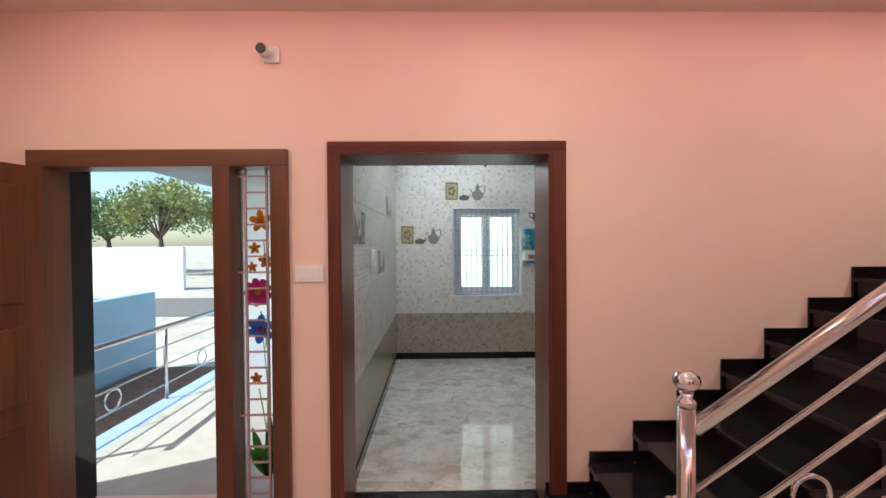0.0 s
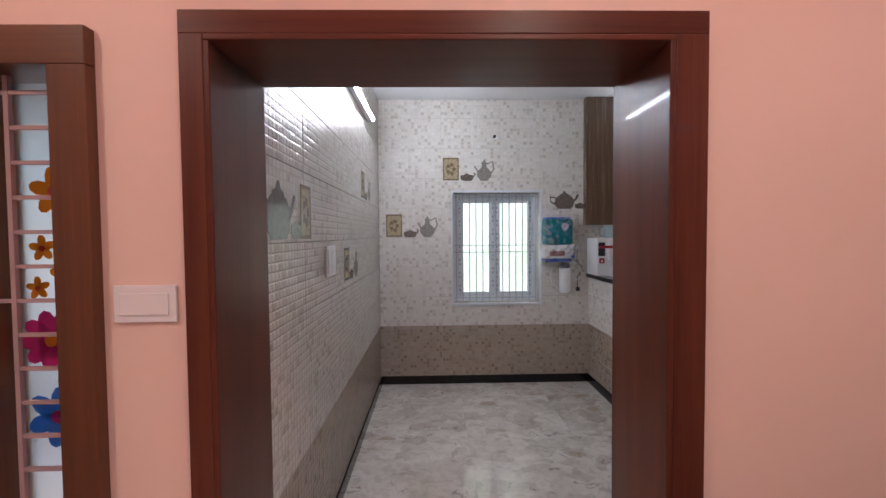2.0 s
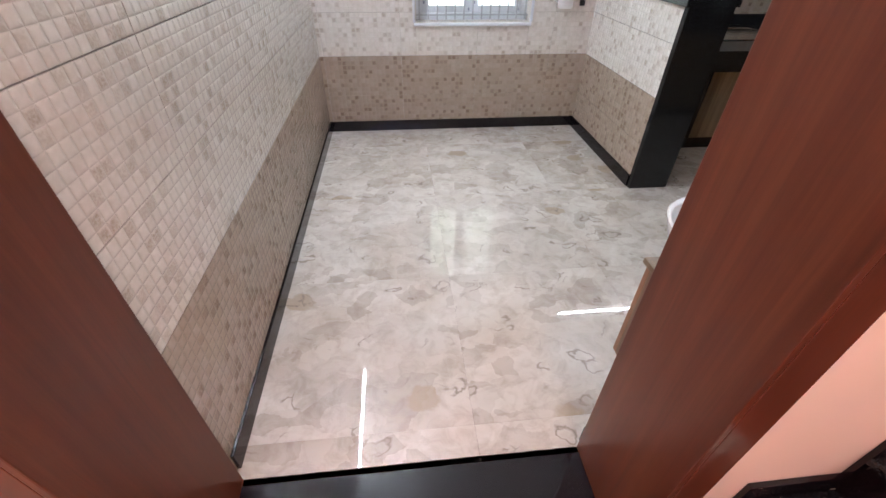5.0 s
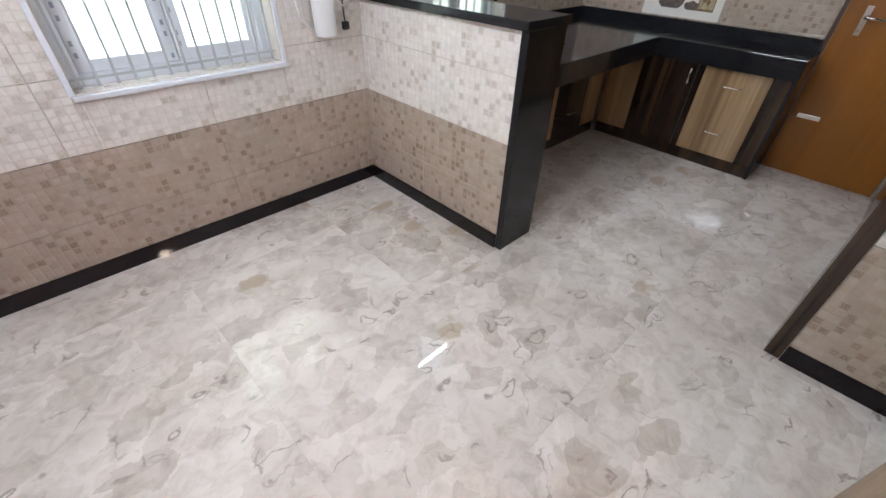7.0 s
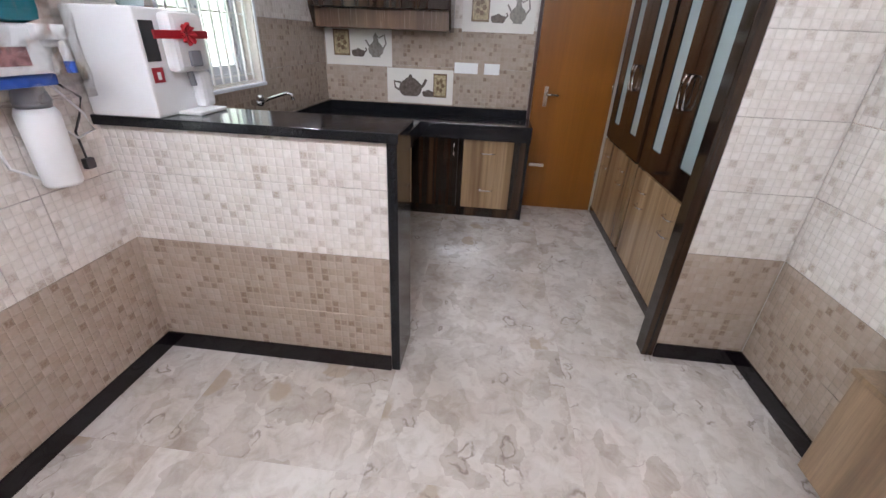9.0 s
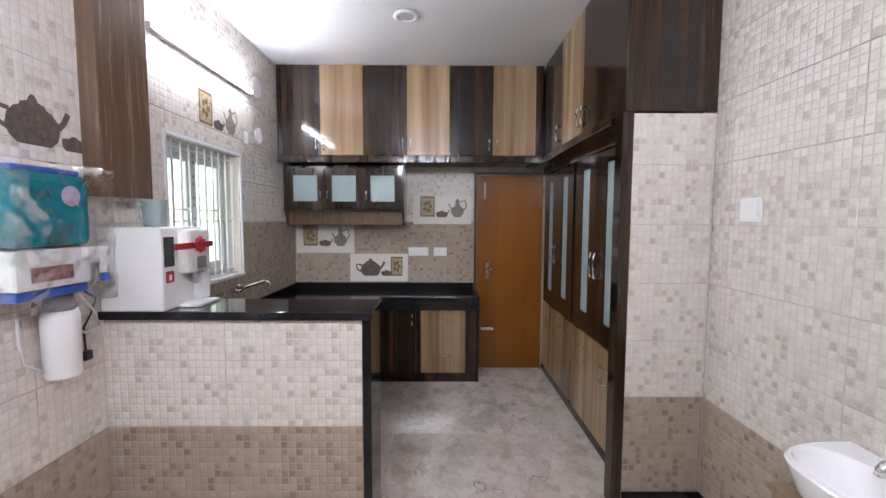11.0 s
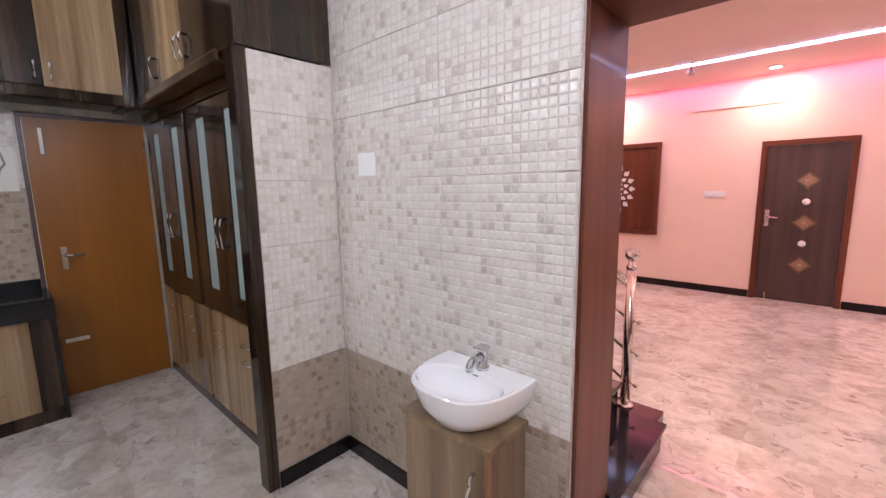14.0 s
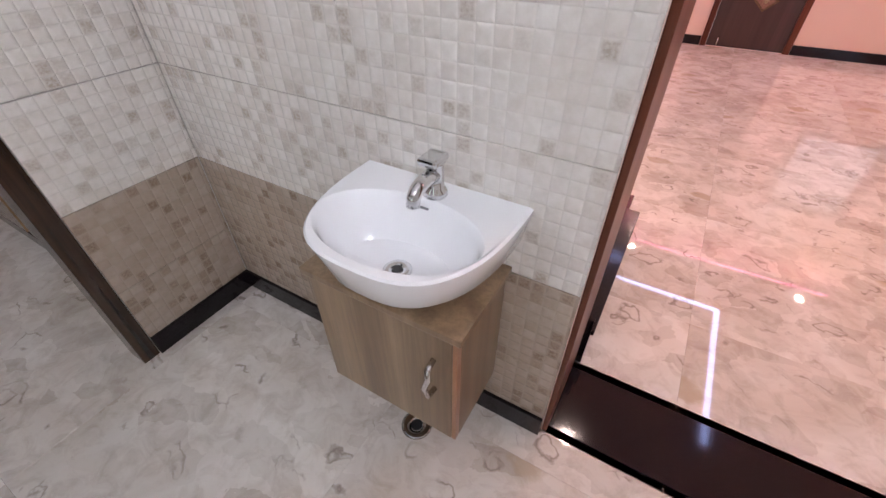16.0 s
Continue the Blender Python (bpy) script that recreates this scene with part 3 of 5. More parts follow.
wall_plate("switch_plate", facing((1, 0, 0), (-0.175, HN - 0.0005, 1.365)), 0.15, 0.09, "white plastic switch plate on the peach wall")
wall_plate("switch_plate", facing((-1, 0, 0), (2.148, S + 0.0055, 1.57)), 0.125, 0.105, "white plastic switch plate on cream tiles")
wall_plate("switch_plate", facing((0, 1, 0), (W + 0.0055, 3.96, 1.395)), 0.19, 0.16, "white plastic switch plate on cream tiles", 2)
wall_plate("socket_plate", facing((0, -1, 0), (E - 0.0055, 4.70, 1.20)), 0.20, 0.085, "white socket plate on brown mosaic tiles", 4, "sockets above the counter")
wall_plate("socket_plate", facing((0, -1, 0), (E - 0.0055, 4.48, 1.20)), 0.13, 0.085, "white socket plate on brown mosaic tiles", 2, "sockets above the counter")
wall_plate("switch_plate", facing((-1, 0, 0), (1.58, HS + 0.0005, 1.32)), 0.24, 0.085, "white plastic switch plate on the peach hall wall", 4)
wall_plate("socket_plate", facing((1, 0, 0), (3.47, N - 0.0055, 2.13)), 0.07, 0.09, "white plastic plate on cream tiles")

cam1 = thing("security_camera", (-0.385, HN - 0.05, 2.47), "small white wall camera with a dark lens", "security camera")
part("base", box(-0.40, -0.315, HN - 0.02, HN - 0.0005, 2.475, 2.56, 0.006), WHITE_PLASTIC, cam1)
part("body", lathe([(0.0, 0), (0.028, 0.0), (0.03, 0.05), (0.024, 0.058), (0.0, 0.058)], (-0.385, HN - 0.078, 2.52), "Y", 20), WHITE_PLASTIC, cam1, smooth=True)
part("lens", lathe([(0.0, 0), (0.026, 0.0), (0.026, 0.006), (0.0, 0.006)], (-0.385, HN - 0.0845, 2.52), "Y", 20), BLACK_PLASTIC, cam1)

bulb = thing("wall_spout", (1.15, N - 0.03, 2.51), "small dark and chrome stub on cream tiles", "wall fitting")
part("collar", lathe([(0.0, 0), (0.022, 0), (0.022, 0.012), (0, 0.012)], (1.15, N - 0.0175, 2.51), "Y", 18), WHITE_PLASTIC, bulb)
part("stub", lathe([(0.0, 0), (0.014, 0), (0.016, 0.03), (0, 0.03)], (1.14, N - 0.048, 2.512), "Y", 18), BLACK_PLASTIC, bulb, smooth=True)

for (tx, ty, tz), ax, ln in TUBES:
    th = thing("tube_light", (tx, ty, tz), "lit white tube light on a slim wall batten", "tube light", "tube lights on the kitchen walls")
    h = ln / 2
    if ax == "y":
        part("batten", box(tx - 0.038, tx + 0.004, ty - h - 0.02, ty + h + 0.02, tz - 0.021, tz + 0.021, 0.004), WHITE_PLASTIC, th)
        part("tube", rod([(tx + 0.004, ty - h, tz), (tx + 0.004, ty + h, tz)], 0.015, 12), TUBE_GLOW, th, smooth=True)
    else:
        part("batten", box(tx - h - 0.02, tx + h + 0.02, ty - 0.004, ty + 0.038, tz - 0.016, tz + 0.016, 0.004), WHITE_PLASTIC, th)
        part("tube", rod([(tx - h, ty - 0.004, tz), (tx + h, ty - 0.004, tz)], 0.015, 12), TUBE_GLOW_DIM, th, smooth=True)


def downlight(x, y, z, lens, label):
    th = thing("downlight", (x, y, z), label, "ceiling light")
    part("ring", lathe([(0.052, 0.0), (0.085, 0.0), (0.088, -0.006), (0.076, -0.016), (0.055, -0.012), (0.052, 0.0)], (x, y, z), "Z", 28), WHITE_PLASTIC, th, smooth=True)
    part("lens", lathe([(0.0, -0.004), (0.052, -0.004), (0.052, -0.008), (0.0, -0.008)], (x, y, z), "Z", 24), lens, th)


downlight(3.2, 4.71, C, DULL_LENS, "unlit round white recessed ceiling lamp")
for sx, sy in SPOTS:
    downlight(sx, sy, HC, SPOT_GLOW, "lit warm recessed hall ceiling spot, of six with three added")
strip = thing("led_strip", (1.0, -1.02, HC), "cool white light strip set in the hall ceiling", "light strip")
part("run", box(-0.18, 3.6, -1.045, -0.995, HC - 0.012, HC - 0.001), STRIP_GLOW, strip)
part("run", box(-0.18, -0.13, -0.994, 0.95, HC - 0.012, HC - 0.001), STRIP_GLOW, strip)
hook = thing("ceiling_hook", (1.68, -0.86, HC), "steel fan hook hanging from the hall ceiling", "hook")
part("stem", rod([(1.68, -0.86, HC), (1.68, -0.86, HC - 0.10)], 0.006), GREY_PLASTIC, hook)
part("cup", lathe([(0, 0), (0.03, 0.005), (0.034, 0.03), (0.02, 0.05), (0, 0.05)], (1.68, -0.86, HC - 0.15), "Z", 18), CHROME, hook, smooth=True)


# ---- windows ----


def window(name, x0, x1, z0, z1, label, bars, paint):
    th = thing(name, ((x0 + x1) / 2, N, z0), label, "window", kind="structure")
    yi = N + 0.10
    for a, b, c, d in ((x0, x0 + 0.05, z0, z1), (x1 - 0.05, x1, z0, z1), (x0 + 0.05, x1 - 0.05, z0, z0 + 0.05), (x0 + 0.05, x1 - 0.05, z1 - 0.05, z1)):
        part("window_frame", box(a, b, yi, yi + 0.06, c, d, 0.004), PVC, th)
    mid = (x0 + x1) / 2
    for a, b in ((x0 + 0.051, mid - 0.002), (mid + 0.002, x1 - 0.051)):
        sash = part("sash", merge(merge(box(a, a + 0.05, yi + 0.008, yi + 0.052, z0 + 0.051, z1 - 0.051, 0.004), box(b - 0.05, b, yi + 0.008, yi + 0.052, z0 + 0.051, z1 - 0.051, 0.004)),
                                  merge(box(a + 0.05, b - 0.05, yi + 0.008, yi + 0.052, z0 + 0.051, z0 + 0.10, 0.004), box(a + 0.05, b - 0.05, yi + 0.008, yi + 0.052, z1 - 0.10, z1 - 0.051, 0.004))), PVC, th)
        part("pane", box(a + 0.045, b - 0.045, yi + 0.026, yi + 0.032, z0 + 0.095, z1 - 0.095), GLOWING_PANE, sash)
        # printed marks of the protective film
        for k in range(int((z1 - z0 - 0.12) / 0.04)):
            z = z0 + 0.065 + k * 0.045
            for xx in (a + 0.013, b - 0.027):
                if (k * 7 + int(xx * 100)) % 3:
                    part("film_mark", box(xx, xx + 0.012, yi + 0.0045, yi + 0.0078, z, z + 0.02), PVC_FILM, sash)
    part("window_sill", box(x0 - 0.015, x1 + 0.015, N - 0.022, yi, z0 - 0.022, z0 - 0.001, 0.004), PVC, th)
    for a, b, c, d in ((x0 - 0.022, x0 - 0.001, z0, z1 + 0.02), (x1 + 0.001, x1 + 0.022, z0, z1 + 0.02), (x0 - 0.001, x1 + 0.001, z1 + 0.001, z1 + 0.02)):
        part("reveal_trim", box(a, b, N - 0.012, N + 0.0, c, d, 0.003), PVC, th)
    for a, b, c, d in ((x0, x0 + 0.004, z0, z1), (x1 - 0.004, x1, z0, z1), (x0 + 0.004, x1 - 0.004, z1 - 0.004, z1), (x0 + 0.004, x1 - 0.004, z0, z0 + 0.004)):
        part("reveal", box(a, b, N + 0.001, yi, c, d), TILE_LIGHT, th)
    g = thing("window_grille", (mid, N + 0.03, z0), "white painted steel bars in front of the window", "window grille", "window grilles")
    for i in range(bars):
        x = x0 + 0.03 + (x1 - x0 - 0.06) * i / (bars - 1)
        part("bar", box(x - 0.005, x + 0.005, N + 0.035, N + 0.045, z0 + 0.012, z1 - 0.006), paint, g)
    zs = (z0 + 0.04, (z0 + z1) / 2 - 0.05, (z0 + z1) / 2 + 0.02, z1 - 0.045)
    for z in zs:
        part("rail", box(x0 + 0.004, x1 - 0.004, N + 0.0455, N + 0.054, z, z + 0.010), paint, g)
    return th


window("window_1", *WIN1, "white two-sash window with frosted panes", 13, BACKLIT_GRILLE)
window("window_2", *WIN2, "white two-sash window over the kitchen sink", 10, WHITE_PLASTIC)

# ---- peninsula and nib ----
PX0, PX1, PY = 2.112, 2.35, 4.82
pen = structure("partition_wall", box(PX0, PX1, PY, N, 0, 1.085), GROUT, "low tiled partition between dining corner and kitchen", "partition")
slab = solid("partition_top", box(2.08, 2.385, 4.77, N - 0.001, 1.0855, 1.122, 0.004), GRANITE, "black granite slab on the low tiled partition", "worktop")
solid("partition_end_panel", box(2.104, 2.37, 4.78, 4.819, 0, 1.085, 0.003), GRANITE, "black granite end panel of the low partition", "panel")
nib = structure("nib_wall", box(2.42, 2.46, S, 3.513, 0, 2.055), GROUT, "narrow tiled return wall beside the tall cupboards", "wall")
solid("hanging_panel", box(2.05, 2.345, 5.868, N - 0.001, 1.615, C - 0.001, 0.003), PANEL_WOOD, "brown walnut boxed panel against the tiles under the ceiling", "wood panel")


def bow_handle(parent, p, d, n, ln=0.11, r=0.006, mat=CHROME):
    """A bow of chrome along d, standing off along n."""
    p, d, n = Vector(p), Vector(d), Vector(n)
    pts = [p - d * ln / 2, p - d * ln / 2 + n * 0.02, p - d * ln / 3 + n * 0.03, p + d * ln / 3 + n * 0.03, p + d * ln / 2 + n * 0.02, p + d * ln / 2]
    return part("handle", rod(pts, [r * 1.4, r, r, r, r, r * 1.4], 8), mat, parent, "chrome bow handle", True)


# loft cupboards over the counter
for i in range(3):
    y1 = N - 0.012 - i * 0.772
    y0 = y1 - 0.768
    cb = thing("loft_cupboard", (E - 0.2, (y0 + y1) / 2, LOFT_Z), "closed loft cupboard with one dark and one light walnut door", "cupboard", "loft cupboards over the counter")
    part("body", box(LOFT_X + 0.022, E - 0.006, y0, y1, LOFT_Z, C - 0.002), DARK_WOOD, cb)
    mid = (y0 + y1) / 2
    for a, b, mat, hy in ((mid + 0.0015, y1 - 0.0015, DARK_WOOD, mid + 0.035), (y0 + 0.0015, mid - 0.0015, LIGHT_WOOD, mid - 0.035)):
        d = part("door", box(LOFT_X, LOFT_X + 0.02, a, b, LOFT_Z + 0.055, C - 0.006, 0.0015), mat, cb, "glossy walnut laminate door")
        bow_handle(d, (LOFT_X, hy, LOFT_Z + 0.145), (0, 0, 1), (-1, 0, 0), 0.10)
    part("cornice", box(LOFT_X - 0.012, LOFT_X + 0.021, y0, y1, LOFT_Z - 0.012, LOFT_Z + 0.05, 0.006), DARK_WOOD, cb)
solid("loft_corner_filler", box(LOFT_X + 0.004, E - 0.006, 3.56, N - 0.012 - 3 * 0.772 + 0.003, LOFT_Z - 0.01, C - 0.002, 0.002), DARK_WOOD, "dark walnut filler between two runs of loft cupboards", "filler panel")

# wall cabinet with three frosted doors
WC0, WC1, WCX = 4.82, N - 0.012, 4.19
wc = thing("wall_cabinet", (E - 0.1, 5.4, 1.48), "dark walnut wall cabinet with frosted glass doors", "wall cabinet")
part("body", box(WCX + 0.022, E - 0.006, WC0 + 0.02, WC1 - 0.02, 1.61, 2.03), DARK_WOOD, wc)
for y in (WC0, WC1 - 0.018):
    part("side", outline([(-(E - 0.006), 1.465), (-(E - 0.006), 2.03), (-WCX - 0.0, 2.03), (-WCX, 1.61), (-(WCX + 0.07), 1.485), (-(WCX + 0.07), 1.465)], facing((-1, 0, 0), (0, y, 0)), 0.018), DARK_WOOD, wc)
part("valance", box(WCX + 0.075, WCX + 0.09, WC0 + 0.019, WC1 - 0.019, 1.47, 1.609, 0.002), PANEL_WOOD, wc)
for i in range(3):
    wdt = (WC1 - WC0 - 0.04) / 3
    y0 = WC0 + 0.02 + i * wdt
    bm = bmesh.new()
    a, b, lo, hi = y0 + 0.002, y0 + wdt - 0.002, 1.615, 1.995
    for q in ((a, a + 0.065, lo, hi), (b - 0.065, b, lo, hi), (a + 0.065, b - 0.065, lo, lo + 0.075), (a + 0.065, b - 0.065, hi - 0.065, hi)):
        box(WCX, WCX + 0.02, *q, 0.0015, into=bm)
    d = part("door", bm, DARK_WOOD, wc)
    part("pane", box(WCX + 0.012, WCX + 0.016, a + 0.063, b - 0.063, lo + 0.073, hi - 0.063), FROST_WHITE, d, "frosted white glass")
    bow_handle(d, (WCX, (b - 0.03) if i in (0, 1) else (a + 0.03), lo + 0.13), (0, 0, 1), (-1, 0, 0), 0.09)

# tall cupboards along the south wall
post = thing("cupboard_post", (2.45, 3.53, 0), "glossy dark walnut end post of the tall cupboards", "post")
part("front", box(2.413, 2.50, 3.5145, 3.57, 0, 2.06, 0.003), DARK_WOOD, post)
part("return", box(2.461, 2.599, S + 0.001, 3.514, 0, 2.04, 0.002), DARK_WOOD, post)
TX0, TX1 = 2.60, E - 0.035
half = (TX1 - TX0) / 2
for i in range(2):
    x0, x1 = TX0 + i * half, TX0 + (i + 1) * half - 0.002
    tc = thing("tall_cupboard", ((x0 + x1) / 2, 3.3, 0), "tall dark walnut cupboard with frosted strips and lighter lower doors", "cupboard", "tall cupboards")
    part("body", box(x0, x1, S + 0.0, TALL_Y - 0.022, 0.0, 2.04), DARK_WOOD, tc)
    part("plinth", box(x0, x1, TALL_Y - 0.021, TALL_Y, 0.0, 0.06), DARK_WOOD, tc)
    part("head", box(x0, x1, TALL_Y - 0.021, TALL_Y + 0.012, 1.965, 2.04, 0.002), DARK_WOOD, tc)
    m = (x0 + x1) / 2
    for a, b, hx in ((x0 + 0.03, m - 0.002, m - 0.035), (m + 0.002, x1 - 0.03, m + 0.035)):
        bm = bmesh.new()
        for q in ((a, a + 0.14), (b - 0.14, b)):
            box(q[0], q[1], TALL_Y - 0.02, TALL_Y, 0.72, 1.96, 0.0015, into=bm)
        for q in ((0.72, 0.86), (1.88, 1.96)):
            box(a + 0.14, b - 0.14, TALL_Y - 0.02, TALL_Y, q[0], q[1], 0.0015, into=bm)
        d = part("door", bm, DARK_WOOD, tc)
        part("pane", box(a + 0.138, b - 0.138, TALL_Y - 0.014, TALL_Y - 0.01, 0.858, 1.882), FROST_WHITE, d, "frosted glass strip")
        hd = bow_handle(d, (hx, TALL_Y, 1.22), (0, 0, 1), (0, 1, 0), 0.16, 0.007)
        lo = part("lower_door", box(a, b, TALL_Y - 0.02, TALL_Y, 0.065, 0.705, 0.0015), LIGHT_WOOD, tc, "lighter walnut laminate lower door")
        bow_handle(lo, ((a + b) / 2, TALL_Y, 0.60), (1, 0, 0), (0, 1, 0), 0.10, 0.004)
        bow_handle(lo, ((a + b) / 2, TALL_Y, 0.50), (1, 0, 0), (0, 1, 0), 0.10, 0.004)
# loft above them
lw = (LOFT_X - 2.62) / 3
lb = thing("loft_cupboard", (3.2, 3.3, LOFT_Z + 0.04), "closed loft cupboard over the tall cupboards, dark and light walnut doors", "cupboard")
part("body", box(2.42, E - 0.006, S + 0.001, TALL_Y + 0.09, LOFT_Z + 0.042, C - 0.002), DARK_WOOD, lb)
part("end_panel", box(2.408, 2.4195, S + 0.008, 3.56, 2.062, C - 0.003, 0.002), DARK_WOOD, lb)
part("corner_stile", box(2.42, 2.58, TALL_Y + 0.091, 3.56, 2.062, C - 0.003, 0.003), DARK_WOOD, lb)
part("cornice", box(2.60, LOFT_X - 0.014, TALL_Y + 0.013, TALL_Y + 0.125, LOFT_Z - 0.012, LOFT_Z + 0.041, 0.006), DARK_WOOD, lb)
for i, mat in enumerate((DARK_WOOD, LIGHT_WOOD, DARK_WOOD)):
    a, b = 2.585 + i * lw, 2.585 + (i + 1) * lw - 0.003
    d = part("door", box(a, b, TALL_Y + 0.091, TALL_Y + 0.111, LOFT_Z + 0.05, C - 0.006, 0.0015), mat, lb, "glossy walnut laminate door")
    bow_handle(d, (b - 0.04 if i < 1 else a + 0.04, TALL_Y + 0.111, LOFT_Z + 0.15), (0, 0, 1), (0, 1, 0), 0.11)

# back door
bd = thing("back_door", (E, 3.77, 0), "closed orange-brown flush wooden door with steel fittings", "door")
part("leaf", box(E - 0.028, E + 0.012, 3.452, 4.113, 0.006, 1.963, 0.002), DOOR_ORANGE, bd)
part("lock_plate", box(E - 0.033, E - 0.0285, 3.985, 4.02, 0.93, 1.09, 0.002), STEEL, bd)
part("lever", rod([(E - 0.03, 4.0, 1.03), (E - 0.075, 4.0, 1.03), (E - 0.08, 3.985, 1.03), (E - 0.08, 3.90, 1.028)], 0.009, 10), STEEL, bd, smooth=True)
part("tower_bolt", box(E - 0.042, E - 0.0285, 3.93, 4.07, 0.40, 0.43, 0.004), STEEL, bd)
part("tower_bolt", box(E - 0.042, E - 0.0285, 4.02, 4.045, 1.72, 1.90, 0.004), STEEL, bd)
for z in (0.3, 1.05, 1.75):
    part("hinge", rod([(E - 0.031, 3.458, z), (E - 0.031, 3.458, z + 0.09)], 0.006, 8), STEEL, bd, smooth=True)
structure("door_frame_back", merge(box(E - 0.02, E + 0.10, 4.115, 4.14, 0, 1.965, 0.003), box(E - 0.02, E + 0.10, 3.45, 4.14, 1.9655, 1.995, 0.003)), DOOR_DARK, "thin dark wooden frame of the back door", "door frame")

# counters
CT = 0.815
wtop = thing("worktop", (3.4, 5.4, CT - 0.125), "polished black granite worktop along two walls", "worktop")
part("slab", box(2.352, E - 0.007, 5.03, N - 0.007, CT - 0.04, CT, 0.003), GRANITE, wtop)
part("slab", box(4.06, E - 0.007, 4.115, 5.0295, CT - 0.04, CT, 0.003), GRANITE, wtop)
part("front_edge", box(4.05, 4.0595, 4.115, 5.0295, CT - 0.125, CT, 0.002), GRANITE, wtop)
part("front_edge", box(2.352, 4.0595, 5.02, 5.0295, CT - 0.125, CT, 0.002), GRANITE, wtop)
up = bmesh.new()
box(E - 0.03, E - 0.0065, 4.142, N - 0.03, CT + 0.001, 0.885, 0.002, into=up)
box(2.386, E - 0.0065, N - 0.0295, N - 0.0065, CT + 0.001, 0.885, 0.002, into=up)
solid("upstand", up, GRANITE, "black granite upstand behind the worktop", "worktop upstand")
solid("counter_end_panel", box(4.09, E - 0.03, 4.117, 4.14, 0.0, CT - 0.041, 0.002), GRANITE, "black granite end panel beside the back door", "panel")
y = 4.141
for i, (wd, mat) in enumerate(((0.10, DARK_WOOD), (0.42, LIGHT_WOOD), (0.44, DARK_WOOD), (0.258, LIGHT_WOOD))):
    bc = thing("base_cabinet", (4.2, y + wd / 2, 0), ("light" if mat is LIGHT_WOOD else "dark") + " walnut base cabinet under the black worktop", "cabinet", "base cabinets")
    part("body", box(4.112, E - 0.03, y, y + wd - 0.001, 0, CT - 0.041), DARK_WOOD, bc)
    part("plinth", box(4.102, 4.1115, y, y + wd - 0.001, 0, 0.085), DARK_WOOD, bc)
    if wd > 0.2:
        d = part("door", box(4.09, 4.11, y + 0.002, y + wd - 0.004, 0.09, CT - 0.128, 0.0015), mat, bc)
        if mat is LIGHT_WOOD:
            for z in (0.58, 0.26) if wd > 0.3 else (0.60,):
                bow_handle(d, (4.09, y + wd / 2, z), (0, 1, 0), (-1, 0, 0), 0.12, 0.004)
        else:
            part("door_joint", box(4.086, 4.0895, y + 0.04, y + 0.045, 0.09, CT - 0.128), BLACK_PLASTIC, d)
            bow_handle(d, (4.09, y + 0.075, 0.60), (0, 0, 1), (-1, 0, 0), 0.11, 0.005)
    y += wd
x = 2.37
for wd, mat in ((0.50, DARK_WOOD), (0.55, LIGHT_WOOD), (0.43, DARK_WOOD), (0.238, LIGHT_WOOD)):
    bc = thing("base_cabinet", (x + wd / 2, 5.65, 0), ("light" if mat is LIGHT_WOOD else "dark") + " walnut base cabinet set back under the sink worktop", "cabinet", "base cabinets")
    part("body", box(x, x + wd - 0.001, 5.402, N - 0.01, 0, CT - 0.041), DARK_WOOD, bc)
    part("plinth", box(x, x + wd - 0.001, 5.392, 5.4015, 0, 0.085), DARK_WOOD, bc)
    d = part("door", box(x + 0.002, x + wd - 0.004, 5.38, 5.40, 0.09, CT - 0.043, 0.0015), mat, bc)
    if wd > 0.3:
        for z in (0.58, 0.26):
            bow_handle(d, (x + wd / 2, 5.38, z), (1, 0, 0), (0, -1, 0), 0.12, 0.004)
    x += wd

# sink mixer and sink rim
tapk = thing("kitchen_tap", (3.2, N - 0.06, 1.0), "chrome wall tap over the kitchen sink", "tap")
part("body", rod([(3.2, N - 0.006, 1.02), (3.2, N - 0.07, 1.02)], 0.018, 12), CHROME, tapk, smooth=True)
part("spout", rod([(3.2, N - 0.06, 1.02), (3.2, N - 0.12, 1.05), (3.2, N - 0.24, 1.09), (3.2, N - 0.27, 1.08), (3.2, N - 0.275, 1.05)], 0.010, 10), CHROME, tapk, smooth=True)
part("knob", lathe([(0, 0), (0.02, 0), (0.022, 0.03), (0, 0.034)], (3.2, N - 0.06, 1.035), "Z", 14), CHROME, tapk, smooth=True)
sink = thing("kitchen_sink", (3.0, 5.55, CT), "steel sink set in the black worktop", "sink")
bm = bmesh.new()
for q in ((2.75, 3.29, 5.32, 5.335), (2.75, 3.29, 5.735, 5.75), (2.75, 2.765, 5.3355, 5.7345), (3.275, 3.29, 5.3355, 5.7345)):
    box(*q, CT + 0.0005, CT + 0.006, 0.001, into=bm)
part("rim", bm, STEEL, sink)
part("bowl", box(2.766, 3.274, 5.336, 5.734, CT + 0.0003, CT + 0.002), STEEL, sink)

